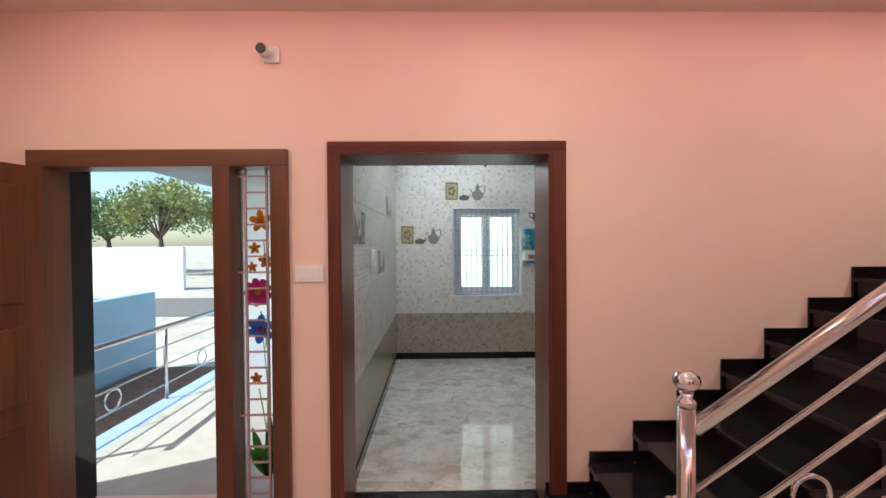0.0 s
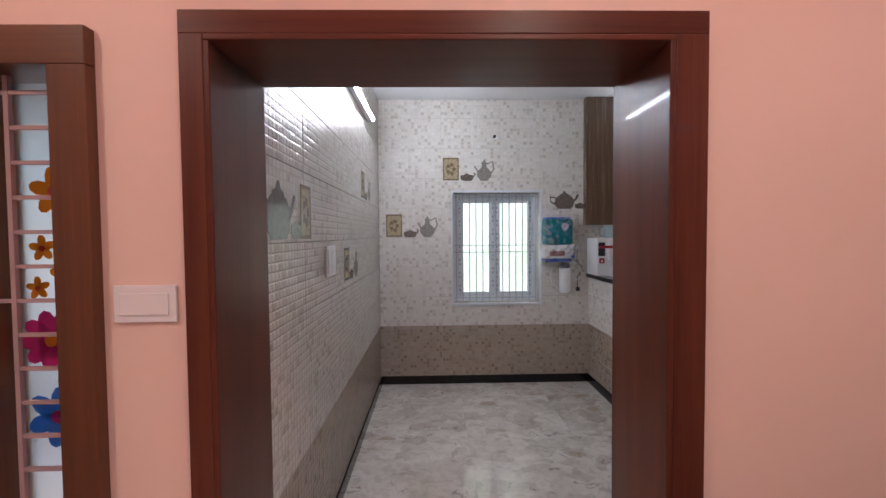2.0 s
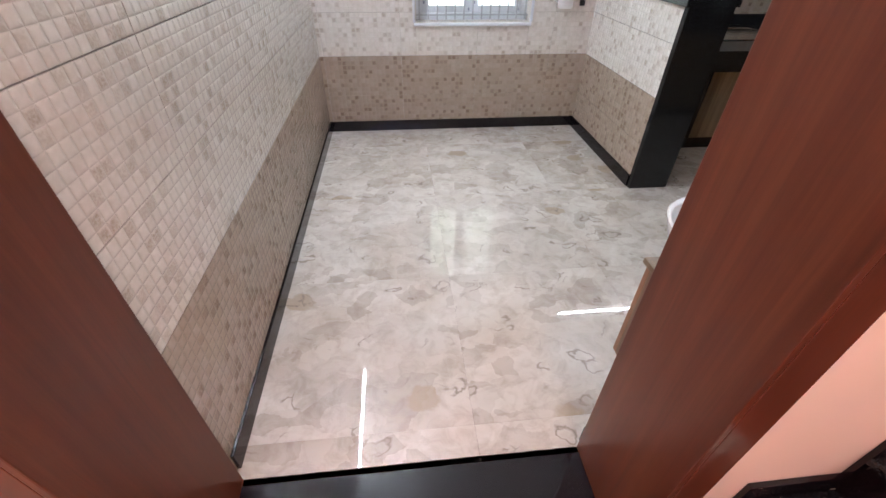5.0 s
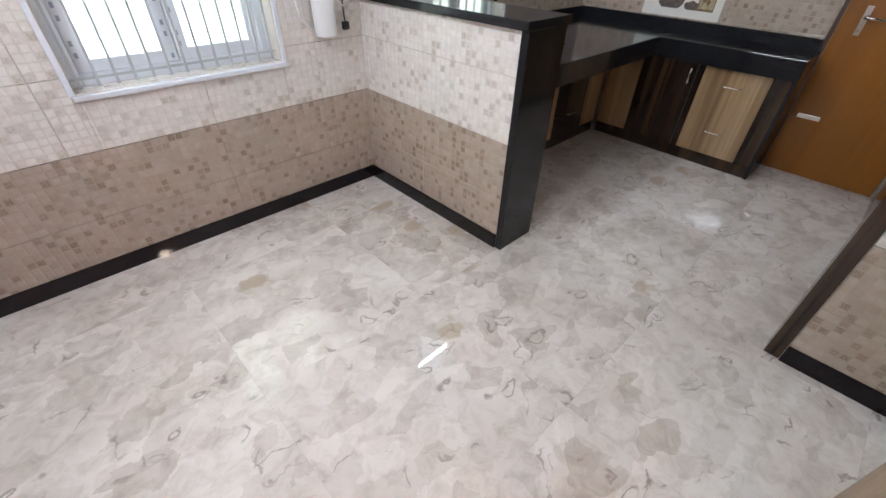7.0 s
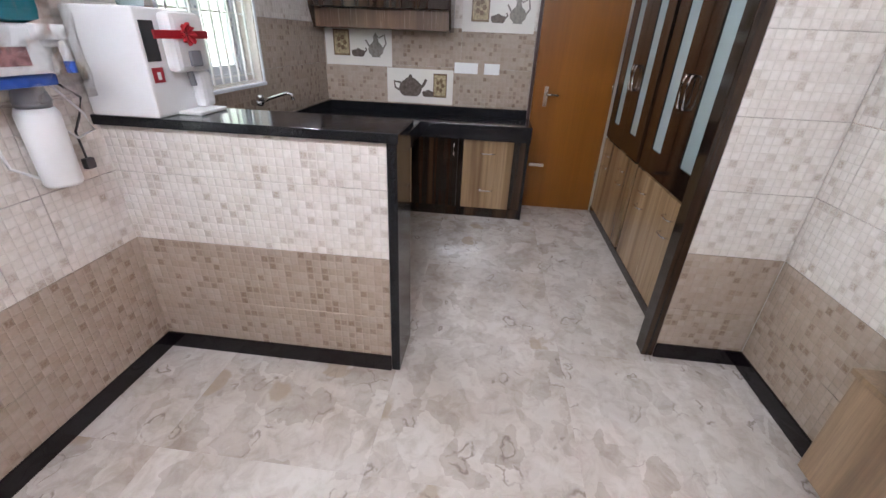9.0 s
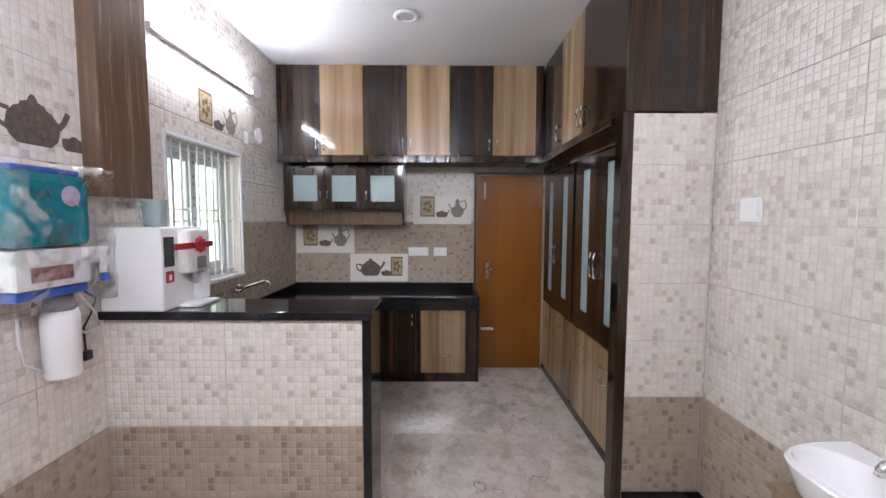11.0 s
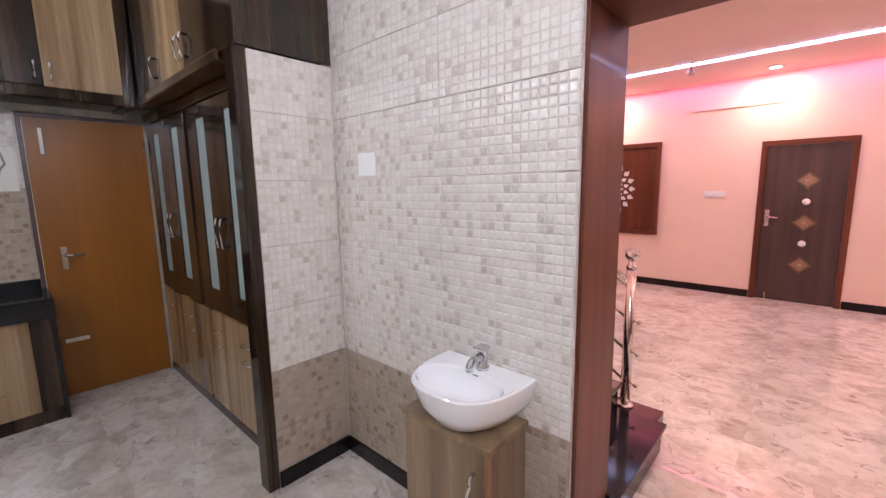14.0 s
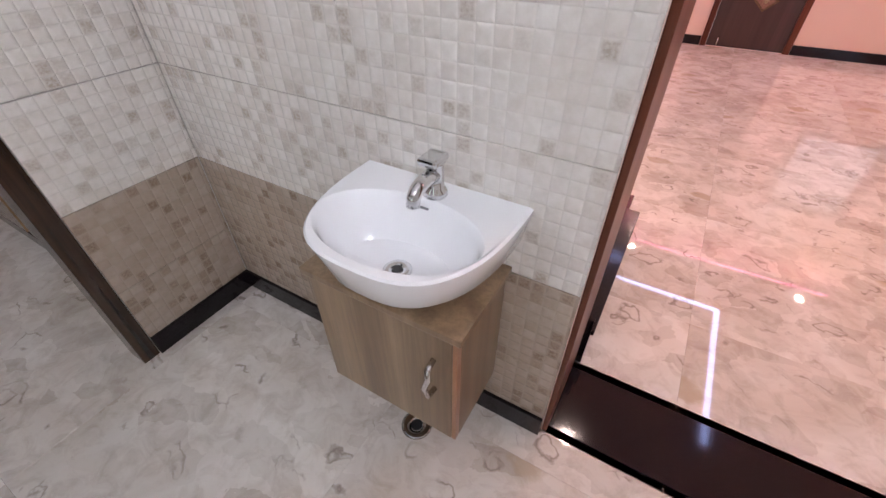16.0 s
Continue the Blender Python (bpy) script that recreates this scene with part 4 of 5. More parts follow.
# ---- water dispenser ----
dp = thing("water_dispenser", (2.25, 5.8, 1.122), "white tabletop water dispenser with a red bow, on the granite slab", "water dispenser")
DX0, DX1, DY0, DY1, DZ = 2.08, 2.37, 5.66, 5.93, 1.123
part("body", box(DX0, DX1, DY0, DY1, DZ, DZ + 0.36, 0.008), WHITE_PLASTIC, dp)
part("front", box(DX1 - 0.195, DX1 - 0.012, DY0 - 0.055, DY0 - 0.0005, DZ + 0.15, DZ + 0.352, 0.022), WHITE_PLASTIC, dp)
part("column", box(DX1 - 0.085, DX1 - 0.012, DY0 - 0.050, DY0 - 0.0005, DZ + 0.014, DZ + 0.149, 0.02), WHITE_PLASTIC, dp)
part("control_panel", box(DX0 + 0.012, DX0 + 0.075, DY0 - 0.006, DY0 - 0.0005, DZ + 0.19, DZ + 0.32, 0.002), BLACK_PLASTIC, dp)
part("sticker", box(DX0 + 0.02, DX0 + 0.07, DY0 - 0.004, DY0 - 0.0005, DZ + 0.12, DZ + 0.17), RED, dp)
part("sticker_mark", box(DX0 + 0.037, DX0 + 0.053, DY0 - 0.0055, DY0 - 0.0042, DZ + 0.13, DZ + 0.155), WHITE_PLASTIC, dp)
part("spout_block", box(DX1 - 0.135, DX1 - 0.075, DY0 - 0.068, DY0 - 0.0555, DZ + 0.17, DZ + 0.225, 0.004), GREY_PLASTIC, dp)
part("spout", rod([(DX1 - 0.12, DY0 - 0.035, DZ + 0.152), (DX1 - 0.12, DY0 - 0.04, DZ + 0.10)], 0.012, 10), GREY_PLASTIC, dp)
part("drip_tray", box(DX1 - 0.19, DX1 - 0.02, DY0 - 0.095, DY0 - 0.001, DZ, DZ + 0.013, 0.004), WHITE_PLASTIC, dp)
part("ribbon", box(DX0 - 0.002, DX1 - 0.004, DY0 - 0.061, DY0 - 0.0555, DZ + 0.265, DZ + 0.292), RED, dp)
bw = bmesh.new()
for k in range(8):
    a = math.pi * k / 4
    merge(bw, rod([(DX1 - 0.14, DY0 - 0.065, DZ + 0.28), (DX1 - 0.14 + 0.035 * math.cos(a), DY0 - 0.08, DZ + 0.28 + 0.035 * math.sin(a)), (DX1 - 0.14 + 0.018 * math.cos(a + 0.5), DY0 - 0.07, DZ + 0.28 + 0.018 * math.sin(a + 0.5))], 0.009, 6))
part("bow", bw, RED, dp, "red gift bow")
jug = thing("plastic_jug", (2.27, 5.79, DZ + 0.36), "translucent white plastic jug on the dispenser", "jug")
part("cup", lathe([(0, 0.0), (0.042, 0.0), (0.052, 0.12), (0.055, 0.124), (0.050, 0.122), (0.04, 0.006), (0, 0.006)], (2.25, 5.80, DZ + 0.361), "Z", 22), FROST_WHITE, jug, smooth=True)
part("handle", rod([(2.195, 5.80, DZ + 0.465), (2.16, 5.80, DZ + 0.46), (2.155, 5.80, DZ + 0.40), (2.20, 5.80, DZ + 0.375)], 0.005, 8), FROST_WHITE, jug, smooth=True)

# ---- water purifier ----
pf = thing("water_purifier", (1.785, N - 0.1, 1.24), "teal and white wall water purifier wrapped in clear film", "water purifier")
QX0, QX1, QY = 1.612, 1.898, 5.79
part("hood", box(QX0, QX1, QY, N - 0.008, 1.42, 1.68, 0.035), TEAL, pf, smooth=False)
part("trim", box(QX0 + 0.02, QX1 - 0.02, QY + 0.02, N - 0.01, 1.675, 1.695, 0.008), BLUE_PLASTIC, pf)
part("tank", box(QX0 + 0.004, QX1 - 0.004, QY + 0.008, N - 0.008, 1.285, 1.419, 0.012), WHITE_PLASTIC, pf)
part("base", box(QX0 + 0.01, QX1 - 0.01, QY + 0.02, N - 0.008, 1.25, 1.284, 0.008), BLUE_PLASTIC, pf)
part("badge", lathe([(0, 0), (0.036, 0), (0.034, 0.004), (0, 0.004)], (1.81, QY - 0.0045, 1.60), "Y", 18), stained("lilac_badge", (0.55, 0.45, 0.62), 0.3), pf)
part("picture_band", box(QX0 + 0.05, QX0 + 0.2, QY + 0.004, QY + 0.0075, 1.31, 1.36), stained("printed_fruit", (0.45, 0.22, 0.22), 0.4, amount=0.7, scale=40), pf)
tp = part("tap", merge(rod([(1.872, QY + 0.01, 1.37), (1.872, QY - 0.05, 1.37), (1.872, QY - 0.055, 1.32)], 0.013, 10), box(1.80, 1.89, QY - 0.06, QY - 0.035, 1.38, 1.42, 0.004)), WHITE_PLASTIC, pf, "white push tap")
part("tap_tip", rod([(1.872, QY - 0.055, 1.322), (1.872, QY - 0.055, 1.29)], 0.014, 10), BLUE_PLASTIC, tp)
wrap = bmesh.new()
bmesh.ops.create_grid(wrap, x_segments=26, y_segments=30, size=0.5)
for v in wrap.verts:
    u, w = v.co.x, v.co.y
    edge = max(abs(u), abs(w)) * 2
    bulge = 0.03 * (1 - edge ** 4)
    crinkle = 0.012 * noise.noise(Vector((u * 9, w * 9, 3.3))) + 0.006 * noise.noise(Vector((u * 25, w * 22, 9.1)))
    v.co = Vector((1.757 + u * 0.385 + 0.01 * noise.noise(Vector((0, w * 8, 1))), QY - 0.045 - bulge + crinkle + (0.13 if edge > 0.97 else 0), 1.46 + w * 0.52 + 0.014 * noise.noise(Vector((u * 8, 0, 7)))))
film_mat = bpy.data.materials.new("clear_film")
film_mat.use_nodes = True
ft = film_mat.node_tree
ft.nodes.remove(ft.nodes["Principled BSDF"])
clear, gloss, both, nzf, rmp, tcf = (ft.nodes.new("ShaderNode" + s) for s in ("BsdfTransparent", "BsdfGlossy", "MixShader", "TexNoise", "ValToRGB", "TexCoord"))
gloss.inputs["Roughness"].default_value = 0.12
nzf.inputs["Scale"].default_value, nzf.inputs["Detail"].default_value, nzf.inputs["Distortion"].default_value = 11.0, 5.0, 1.5
rmp.color_ramp.elements[0].position, rmp.color_ramp.elements[0].color = 0.42, (0.06, 0.06, 0.06, 1)
rmp.color_ramp.elements[1].position, rmp.color_ramp.elements[1].color = 0.66, (0.5, 0.5, 0.5, 1)
ft.links.new(tcf.outputs["Object"], nzf.inputs["Vector"])
ft.links.new(nzf.outputs["Fac"], rmp.inputs["Fac"])
ft.links.new(rmp.outputs["Color"], both.inputs["Fac"])
ft.links.new(clear.outputs[0], both.inputs[1])
ft.links.new(gloss.outputs[0], both.inputs[2])
ft.links.new(both.outputs[0], ft.nodes["Material Output"].inputs["Surface"])
part("film", wrap, film_mat, pf, "crumpled clear plastic film", True).visible_shadow = False
flt = thing("filter_cartridge", (1.835, N - 0.06, 0.93), "white cylindrical filter cartridge under the purifier", "filter")
part("housing", lathe([(0, 0), (0.05, 0.0), (0.055, 0.01), (0.058, 0.23), (0.05, 0.25), (0, 0.25)], (1.840, N - 0.07, 0.935), "Z", 24), WHITE_PLASTIC, flt, smooth=True)
part("cap", lathe([(0, 0), (0.045, 0), (0.05, 0.02), (0.04, 0.06), (0, 0.06)], (1.840, N - 0.07, 1.185), "Z", 20), GREY_PLASTIC, flt, smooth=True)
cord = thing("power_cord", (1.975, N - 0.04, 0.95), "loose power cords hanging below the purifier", "cable")
part("black_cord", rod([(1.965, N - 0.03, 1.25), (2.035, N - 0.04, 1.19), (2.005, N - 0.04, 1.13), (1.980, N - 0.03, 1.08), (1.985, N - 0.03, 0.98)], 0.004, 6), BLACK_PLASTIC, cord, smooth=True)
part("plug", box(1.967, 2.003, N - 0.045, N - 0.02, 0.945, 0.985, 0.006), BLACK_PLASTIC, cord)
part("white_cord", rod([(1.945, N - 0.03, 1.25), (2.015, N - 0.05, 1.14), (2.035, N - 0.05, 1.08), (1.975, N - 0.04, 1.06), (1.905, N - 0.05, 1.12)], 0.004, 6), WHITE_PLASTIC, cord, smooth=True)
part("inlet_hose", rod([(1.725, N - 0.03, 1.25), (1.705, N - 0.05, 1.10), (1.715, N - 0.05, 1.02), (1.785, N - 0.05, 0.97)], 0.005, 6), WHITE_PLASTIC, cord, smooth=True)

# ---- washbasin and its cabinet ----
van = thing("vanity_cabinet", (1.48, 3.2, 0.20), "small oak laminate cabinet under the washbasin", "vanity cabinet")
VX0, VX1, VY1, VZ0, VZ1 = 1.285, 1.68, 3.335, 0.20, 0.62
part("body", box(VX0, VX1, S + 0.006, VY1 - 0.02, VZ0, VZ1 - 0.02, 0.002), VANITY_WOOD, van)
part("top", box(VX0 - 0.012, VX1 + 0.012, S + 0.006, VY1 + 0.01, VZ1 - 0.0195, VZ1, 0.003), VANITY_WOOD, van)
vd = part("door", box(VX0 + 0.012, VX1 - 0.002, VY1 - 0.0195, VY1, VZ0 + 0.002, VZ1 - 0.022, 0.002), VANITY_WOOD, van)
part("edge_strip", box(VX0, VX0 + 0.011, VY1 - 0.0195, VY1 - 0.001, VZ0 + 0.002, VZ1 - 0.022, 0.001), stained("copper_edge", (0.30, 0.14, 0.07), 0.3), van)
hp = [(VX0 + 0.055, VY1 + 0.002, 0.40), (VX0 + 0.055, VY1 + 0.03, 0.41), (VX0 + 0.062, VY1 + 0.034, 0.44), (VX0 + 0.05, VY1 + 0.034, 0.48), (VX0 + 0.055, VY1 + 0.03, 0.505), (VX0 + 0.055, VY1 + 0.002, 0.51)]
part("handle", rod(hp, 0.007, 8), CHROME, vd, "chrome wave handle", True)

BX, BZ = 1.452, 0.787


def d_shape(w, d, y0, z, steps=48, power=2.2, corner=0.0):
    """Straight back with crisp corners and a round front, as a closed loop of points."""
    pts, front = [], steps * 3 // 4
    for i in range(front):
        a = math.pi * i / (front - 1)
        c, s = math.cos(a), math.sin(a)
        pts.append((BX + w * math.copysign(abs(c) ** (2 / power), c), y0 + d * abs(s) ** (2 / power), z))
    for i in range(1, steps - front + 1):
        u = -1 + 2 * i / (steps - front + 1)
        pts.append((BX + w * u, y0 - corner * (1 - u * u), z))
    return pts


def oval(w, d, yc, z, steps=48):
    pts, front = [], steps * 3 // 4
    for i in range(front):
        a = math.pi * i / (front - 1)
        pts.append((BX + w * math.cos(a), yc + d * math.sin(a), z))
    for i in range(1, steps - front + 1):
        a = math.pi * (1 + i / (steps - front + 1))
        pts.append((BX + w * math.cos(a), yc + d * math.sin(a), z))
    return pts


bs = thing("washbasin", (BX, 3.25, 0.62), "white porcelain washbasin with a chrome tap", "washbasin")
bm = bmesh.new()
back = S + 0.006
loops = []
for w, d, y0, z, pw in ((0.12, 0.24, back, 0.622, 2.3), (0.165, 0.30, back, 0.645, 2.3), (0.205, 0.345, back, 0.70, 2.6), (0.221, 0.368, back, BZ - 0.014, 2.9), (0.223, 0.371, back, BZ - 0.005, 2.9), (0.217, 0.366, back + 0.001, BZ, 2.9)):
    loops.append(d_shape(w * 0.925, d * 0.855, y0, z, 48, pw))
for w, d, y0, z, cn in ((0.182, 0.226, back + 0.072, BZ - 0.001, 0.02), (0.178, 0.220, back + 0.075, BZ - 0.005, 0.02), (0.172, 0.212, back + 0.079, BZ - 0.02, 0.02), (0.158, 0.19, back + 0.09, BZ - 0.06, 0.018), (0.12, 0.145, back + 0.113, BZ - 0.10, 0.012), (0.035, 0.05, back + 0.162, BZ - 0.114, 0.003)):
    loops.append(oval(w, d / 2, y0 + d / 2, z))
rings = [[bm.verts.new(p) for p in lp] for lp in loops]
for a, b in zip(rings, rings[1:]):
    for i in range(48):
        bm.faces.new((a[i], a[(i + 1) % 48], b[(i + 1) % 48], b[i]))
bm.faces.new(rings[0][::-1])
bm.faces.new(rings[-1])
bmesh.ops.recalc_face_normals(bm, faces=bm.faces)
part("bowl", bm, PORCELAIN, bs, smooth=True).data.set_sharp_from_angle(angle=radians(38))
part("waste", lathe([(0, -0.002), (0.012, 0.0), (0.016, 0.003), (0.026, 0.003), (0.03, 0), (0.03, -0.004), (0, -0.004)], (BX, back + 0.187, BZ - 0.109), "Z", 24), CHROME, bs, smooth=True)
# Black disc painted for the shade inside the waste opening.
part("waste_hole", lathe([(0, 0), (0.010, 0), (0.010, 0.002), (0, 0.002)], (BX, back + 0.187, BZ - 0.1075), "Z", 14), BLACK_PLASTIC, bs)
part("overflow_mark", box(BX - 0.012, BX + 0.012, back + 0.081, back + 0.085, BZ - 0.022, BZ - 0.018, 0.001), GREY_PLASTIC, bs)
bt = thing("basin_tap", (BX - 0.01, back + 0.06, BZ), "chrome pillar tap on the washbasin", "tap")
TX, TY = BX - 0.01, back + 0.05
part("base", lathe([(0, 0), (0.026, 0), (0.024, 0.012), (0.018, 0.018), (0.018, 0.07), (0.021, 0.074), (0, 0.076)], (TX, TY, BZ - 0.001), "Z", 22), CHROME, bt, smooth=True)
part("spout", rod([(TX, TY + 0.005, BZ + 0.048), (TX, TY + 0.04, BZ + 0.050), (TX, TY + 0.068, BZ + 0.044), (TX, TY + 0.080, BZ + 0.032), (TX, TY + 0.082, BZ + 0.016)], [0.017, 0.016, 0.015, 0.014, 0.014], 14), CHROME, bt, smooth=True)
part("lever", box(TX - 0.021, TX + 0.021, TY - 0.022, TY + 0.034, BZ + 0.074, BZ + 0.090, 0.006), CHROME, bt)
dr = thing("floor_drain", (1.455, 3.27, 0), "round chrome floor drain under the cabinet", "drain")
part("grate", lathe([(0.018, 0.001), (0.045, 0.001), (0.048, 0.004), (0.04, 0.006), (0.018, 0.005), (0.018, 0.001)], (1.455, 3.27, 0), "Z", 26), CHROME, dr, smooth=True)
# A black disc gives the darkness below the grate.
part("hole", lathe([(0, 0.0008), (0.035, 0.0008), (0.035, 0.0028), (0, 0.0028)], (1.455, 3.27, 0), "Z", 18), BLACK_PLASTIC, dr)

# round wall discs near the tube
for dx, dz, r in ((3.68, 2.56, 0.085), (3.70, 2.19, 0.062)):
    vt = thing("wall_vent_cap", (dx, N, dz), "round white vent cap on the tiled wall", "vent cap", "vent caps")
    part("disc", lathe([(0, -0.012), (r * 0.8, -0.012), (r, -0.006), (r, 0), (0, 0)], (dx, N - 0.0055, dz), "Y", 30), WHITE_PLASTIC, vt, smooth=True)

# ---- printed picture tiles ----


def spread(points, s, du, dv):
    return [(du + u * s, dv + v * s) for u, v in points]


def mirrored(half):
    return half + [(-u, v) for u, v in half[::-1]]


POT = mirrored([(0.0, 0.0), (0.30, 0.0), (0.44, 0.12), (0.50, 0.30), (0.46, 0.48), (0.34, 0.62), (0.24, 0.66), (0.22, 0.72), (0.10, 0.76), (0.06, 0.84), (0.02, 0.88)])
EWER = mirrored([(0.0, 0.0), (0.24, 0.0), (0.20, 0.06), (0.36, 0.20), (0.40, 0.38), (0.30, 0.56), (0.14, 0.70), (0.11, 0.88), (0.16, 0.94), (0.06, 1.02), (0.02, 1.12)])
CUP = mirrored([(0.0, 0.0), (0.34, 0.0), (0.46, 0.12), (0.50, 0.34), (0.44, 0.42), (0.2, 0.46), (0.06, 0.55)])


def printed(kind, m, s):
    """A flat printed picture in glaze on a tile: ornament with pot and ewer, or a large teapot."""
    th = thing("tile_picture", m.translation, "printed picture of pots and an ornament on a glazed tile", "wall picture", "printed tile pictures")

    def put(nm, pts, mat, d=0.0008):
        part(nm, outline(pts, m, d), mat, th)

    def band(pts, r, mat):
        bm = rod([(u, v, 0.0004) for u, v in pts], r, 6, flat=0.15)
        bmesh.ops.transform(bm, matrix=m, verts=bm.verts)
        part("stroke", bm, mat, th)

    def ornament(u, v, w, h):
        put("ornament_field", [(u, v), (u + w, v), (u + w, v + h), (u, v + h)], PRINT_GOLD, 0.0006)
        for a in ((u, v, w, h * 0.07), (u, v + h * 0.93, w, h * 0.07), (u, v + h * 0.07, w * 0.07, h * 0.86), (u + w * 0.93, v + h * 0.07, w * 0.07, h * 0.86)):
            put("ornament_border", [(a[0], a[1]), (a[0] + a[2], a[1]), (a[0] + a[2], a[1] + a[3]), (a[0], a[1] + a[3])], PRINT_BROWN, 0.001)
        for k in range(5):
            a = k * 1.2566
            cu, cv = u + w / 2 + w * 0.2 * math.cos(a), v + h / 2 + h * 0.2 * math.sin(a)
            put("ornament_leaf", [(cu + w * 0.13 * math.cos(j * 1.047), cv + h * 0.1 * math.sin(j * 1.047)) for j in range(6)], PRINT_BROWN, 0.001)
    if kind == "set":
        ornament(-0.26 * s, -0.08 * s, 0.17 * s, 0.24 * s)
        put("small_pot", spread(CUP, 0.14 * s, -0.005 * s, -0.085 * s), PRINT_DARK)
        band([(0.055 * s, -0.05 * s), (0.085 * s, -0.02 * s), (0.07 * s, 0.0)], 0.007 * s, PRINT_DARK)
        put("ewer", spread(EWER, 0.20 * s, 0.18 * s, -0.085 * s), PRINT_GREY)
        band([(0.21 * s, 0.09 * s), (0.27 * s, 0.12 * s), (0.285 * s, 0.04 * s), (0.25 * s, -0.01 * s)], 0.008 * s, PRINT_GREY)
        band([(0.12 * s, 0.0), (0.09 * s, 0.05 * s), (0.075 * s, 0.07 * s)], 0.008 * s, PRINT_GREY)
    else:
        put("teapot", spread(POT, 0.24 * s, -0.10 * s, -0.10 * s), PRINT_DARK)
        band([(-0.20 * s, 0.03 * s), (-0.27 * s, 0.04 * s), (-0.26 * s, -0.02 * s), (-0.20 * s, -0.05 * s)], 0.010 * s, PRINT_DARK)
        band([(0.0, -0.02 * s), (0.04 * s, 0.02 * s), (0.065 * s, 0.07 * s)], 0.014 * s, PRINT_DARK)
        put("small_cup", spread(CUP, 0.13 * s, 0.09 * s, -0.10 * s), PRINT_DARK)
        ornament(0.14 * s, -0.10 * s, 0.14 * s, 0.23 * s)


PN = N - 0.0053
printed("set", facing((1, 0, 0), (0.285, PN, 1.588)), 0.95)
printed("set", facing((1, 0, 0), (0.865, PN, 2.155)), 0.95)
printed("pot", facing((1, 0, 0), (1.94, PN, 1.87)), 0.85)
printed("set", facing((1, 0, 0), (3.11, PN, 2.18)), 0.85)
printed("pot", facing((0, 1, 0), (W + 0.0053, 3.36, 1.615)), 1.0)
printed("set", facing((0, 1, 0), (W + 0.0053, 4.53, 1.315)), 0.85)
printed("set", facing((0, 1, 0), (W + 0.0053, 5.16, 1.89)), 0.85)
PE = E - 0.0053
for yy, zz, kd in ((4.46, 1.62, "set"), (5.64, 1.325, "set"), (5.10, 1.035, "pot")):
    structure("tile_plain", box(E - 0.0062, E - 0.0005, yy - 0.293, yy + 0.293, zz - 0.142, zz + 0.142, 0.001), PRINT_CREAM, "plain cream glazed tile with a printed picture", "wall tile")
    printed(kd, facing((0, -1, 0), (E - 0.0066, yy, zz)), 0.85)

# ---- stairs ----
RISE, GO = 0.165, 0.239
stairs = thing("staircase", (1.0, 2.5, 0), "black granite staircase with a stepped wall skirting", "stairs", kind="structure")
for k in range(1, 15):
    x0 = 1.08 + (k - 1) * GO
    part("riser", box(x0 + 0.012, min(x0 + GO + 0.012, HE), 1.99, HN - 0.014, 0 if k == 1 else RISE * (k - 1) - 0.03, RISE * k - 0.025), SKIRT, stairs)
    part("tread", box(x0 - 0.01, min(x0 + GO + 0.012, HE - 0.001), 1.98, HN - 0.0145, RISE * k - 0.0245, RISE * k, 0.004), GRANITE, stairs)
    if x0 + GO < HE:
        part("skirting", box(x0 + 0.0, x0 + GO, HN - 0.014, HN - 0.0005, RISE * (k - 1), RISE * k + 0.058, 0.0015), SKIRT, stairs)
structure("first_step_block", box(1.12, 1.42, 1.84, 1.978, 0, 0.16, 0.004), stained("dark_red_granite", (0.07, 0.02, 0.022), 0.12), "polished dark red granite block under the newel", "step")

rail = thing("stair_railing", (1.15, 2.0, 0.15), "polished steel stair railing with a ball-topped newel", "railing")
RX, RY = 1.315, 1.915
part("newel", rod([(RX, RY, 0.16), (RX, RY, 1.0)], 0.028, 20), STEEL, rail, smooth=True)
part("flange", lathe([(0, 0), (0.05, 0), (0.048, 0.012), (0.03, 0.02), (0, 0.02)], (RX, RY, 0.16), "Z", 22), STEEL, rail, smooth=True)
part("collar", lathe([(0, 0), (0.03, 0), (0.03, 0.02), (0.018, 0.03), (0.022, 0.045), (0, 0.05)], (RX, RY, 0.985), "Z", 22), STEEL, rail, smooth=True)
part("ball", lathe([(0.012, -0.036)] + [(0.042 * math.cos(a), 0.036 * math.sin(a)) for a in [-1.2 + 0.24 * i for i in range(11)]] + [(0.004, 0.036)], (RX, RY, 1.068), "Z", 24), STEEL, rail, smooth=True)
sl = RISE / GO
for z0, r, nm in ((0.905, 0.027, "handrail"), (0.70, 0.009, "rail_bar"), (0.51, 0.009, "rail_bar"), (0.32, 0.009, "rail_bar")):
    part(nm, rod([(RX + 0.02, RY, z0), (RX + 2.6, RY, z0 + 2.58 * sl)], r, 16), STEEL, rail, smooth=True)
    if nm == "rail_bar":
        part("stub", merge(rod([(RX - 0.02, RY, z0 - 0.01), (RX - 0.05, RY, z0 - 0.02)], 0.006, 10), lathe([(0, -0.012), (0.012, -0.006), (0.012, 0.006), (0, 0.012)], (RX - 0.055, RY, z0 - 0.022), "Z", 12)), STEEL, rail, smooth=True)
for k in (1.0, 2.0):
    x0 = RX + k
    part("baluster", rod([(x0, RY + 0.06, RISE * (int((x0 - 1.08) / GO) + 1)), (x0, RY + 0.03, 0.905 + k * sl - 0.03)], 0.018, 14), STEEL, rail, smooth=True)
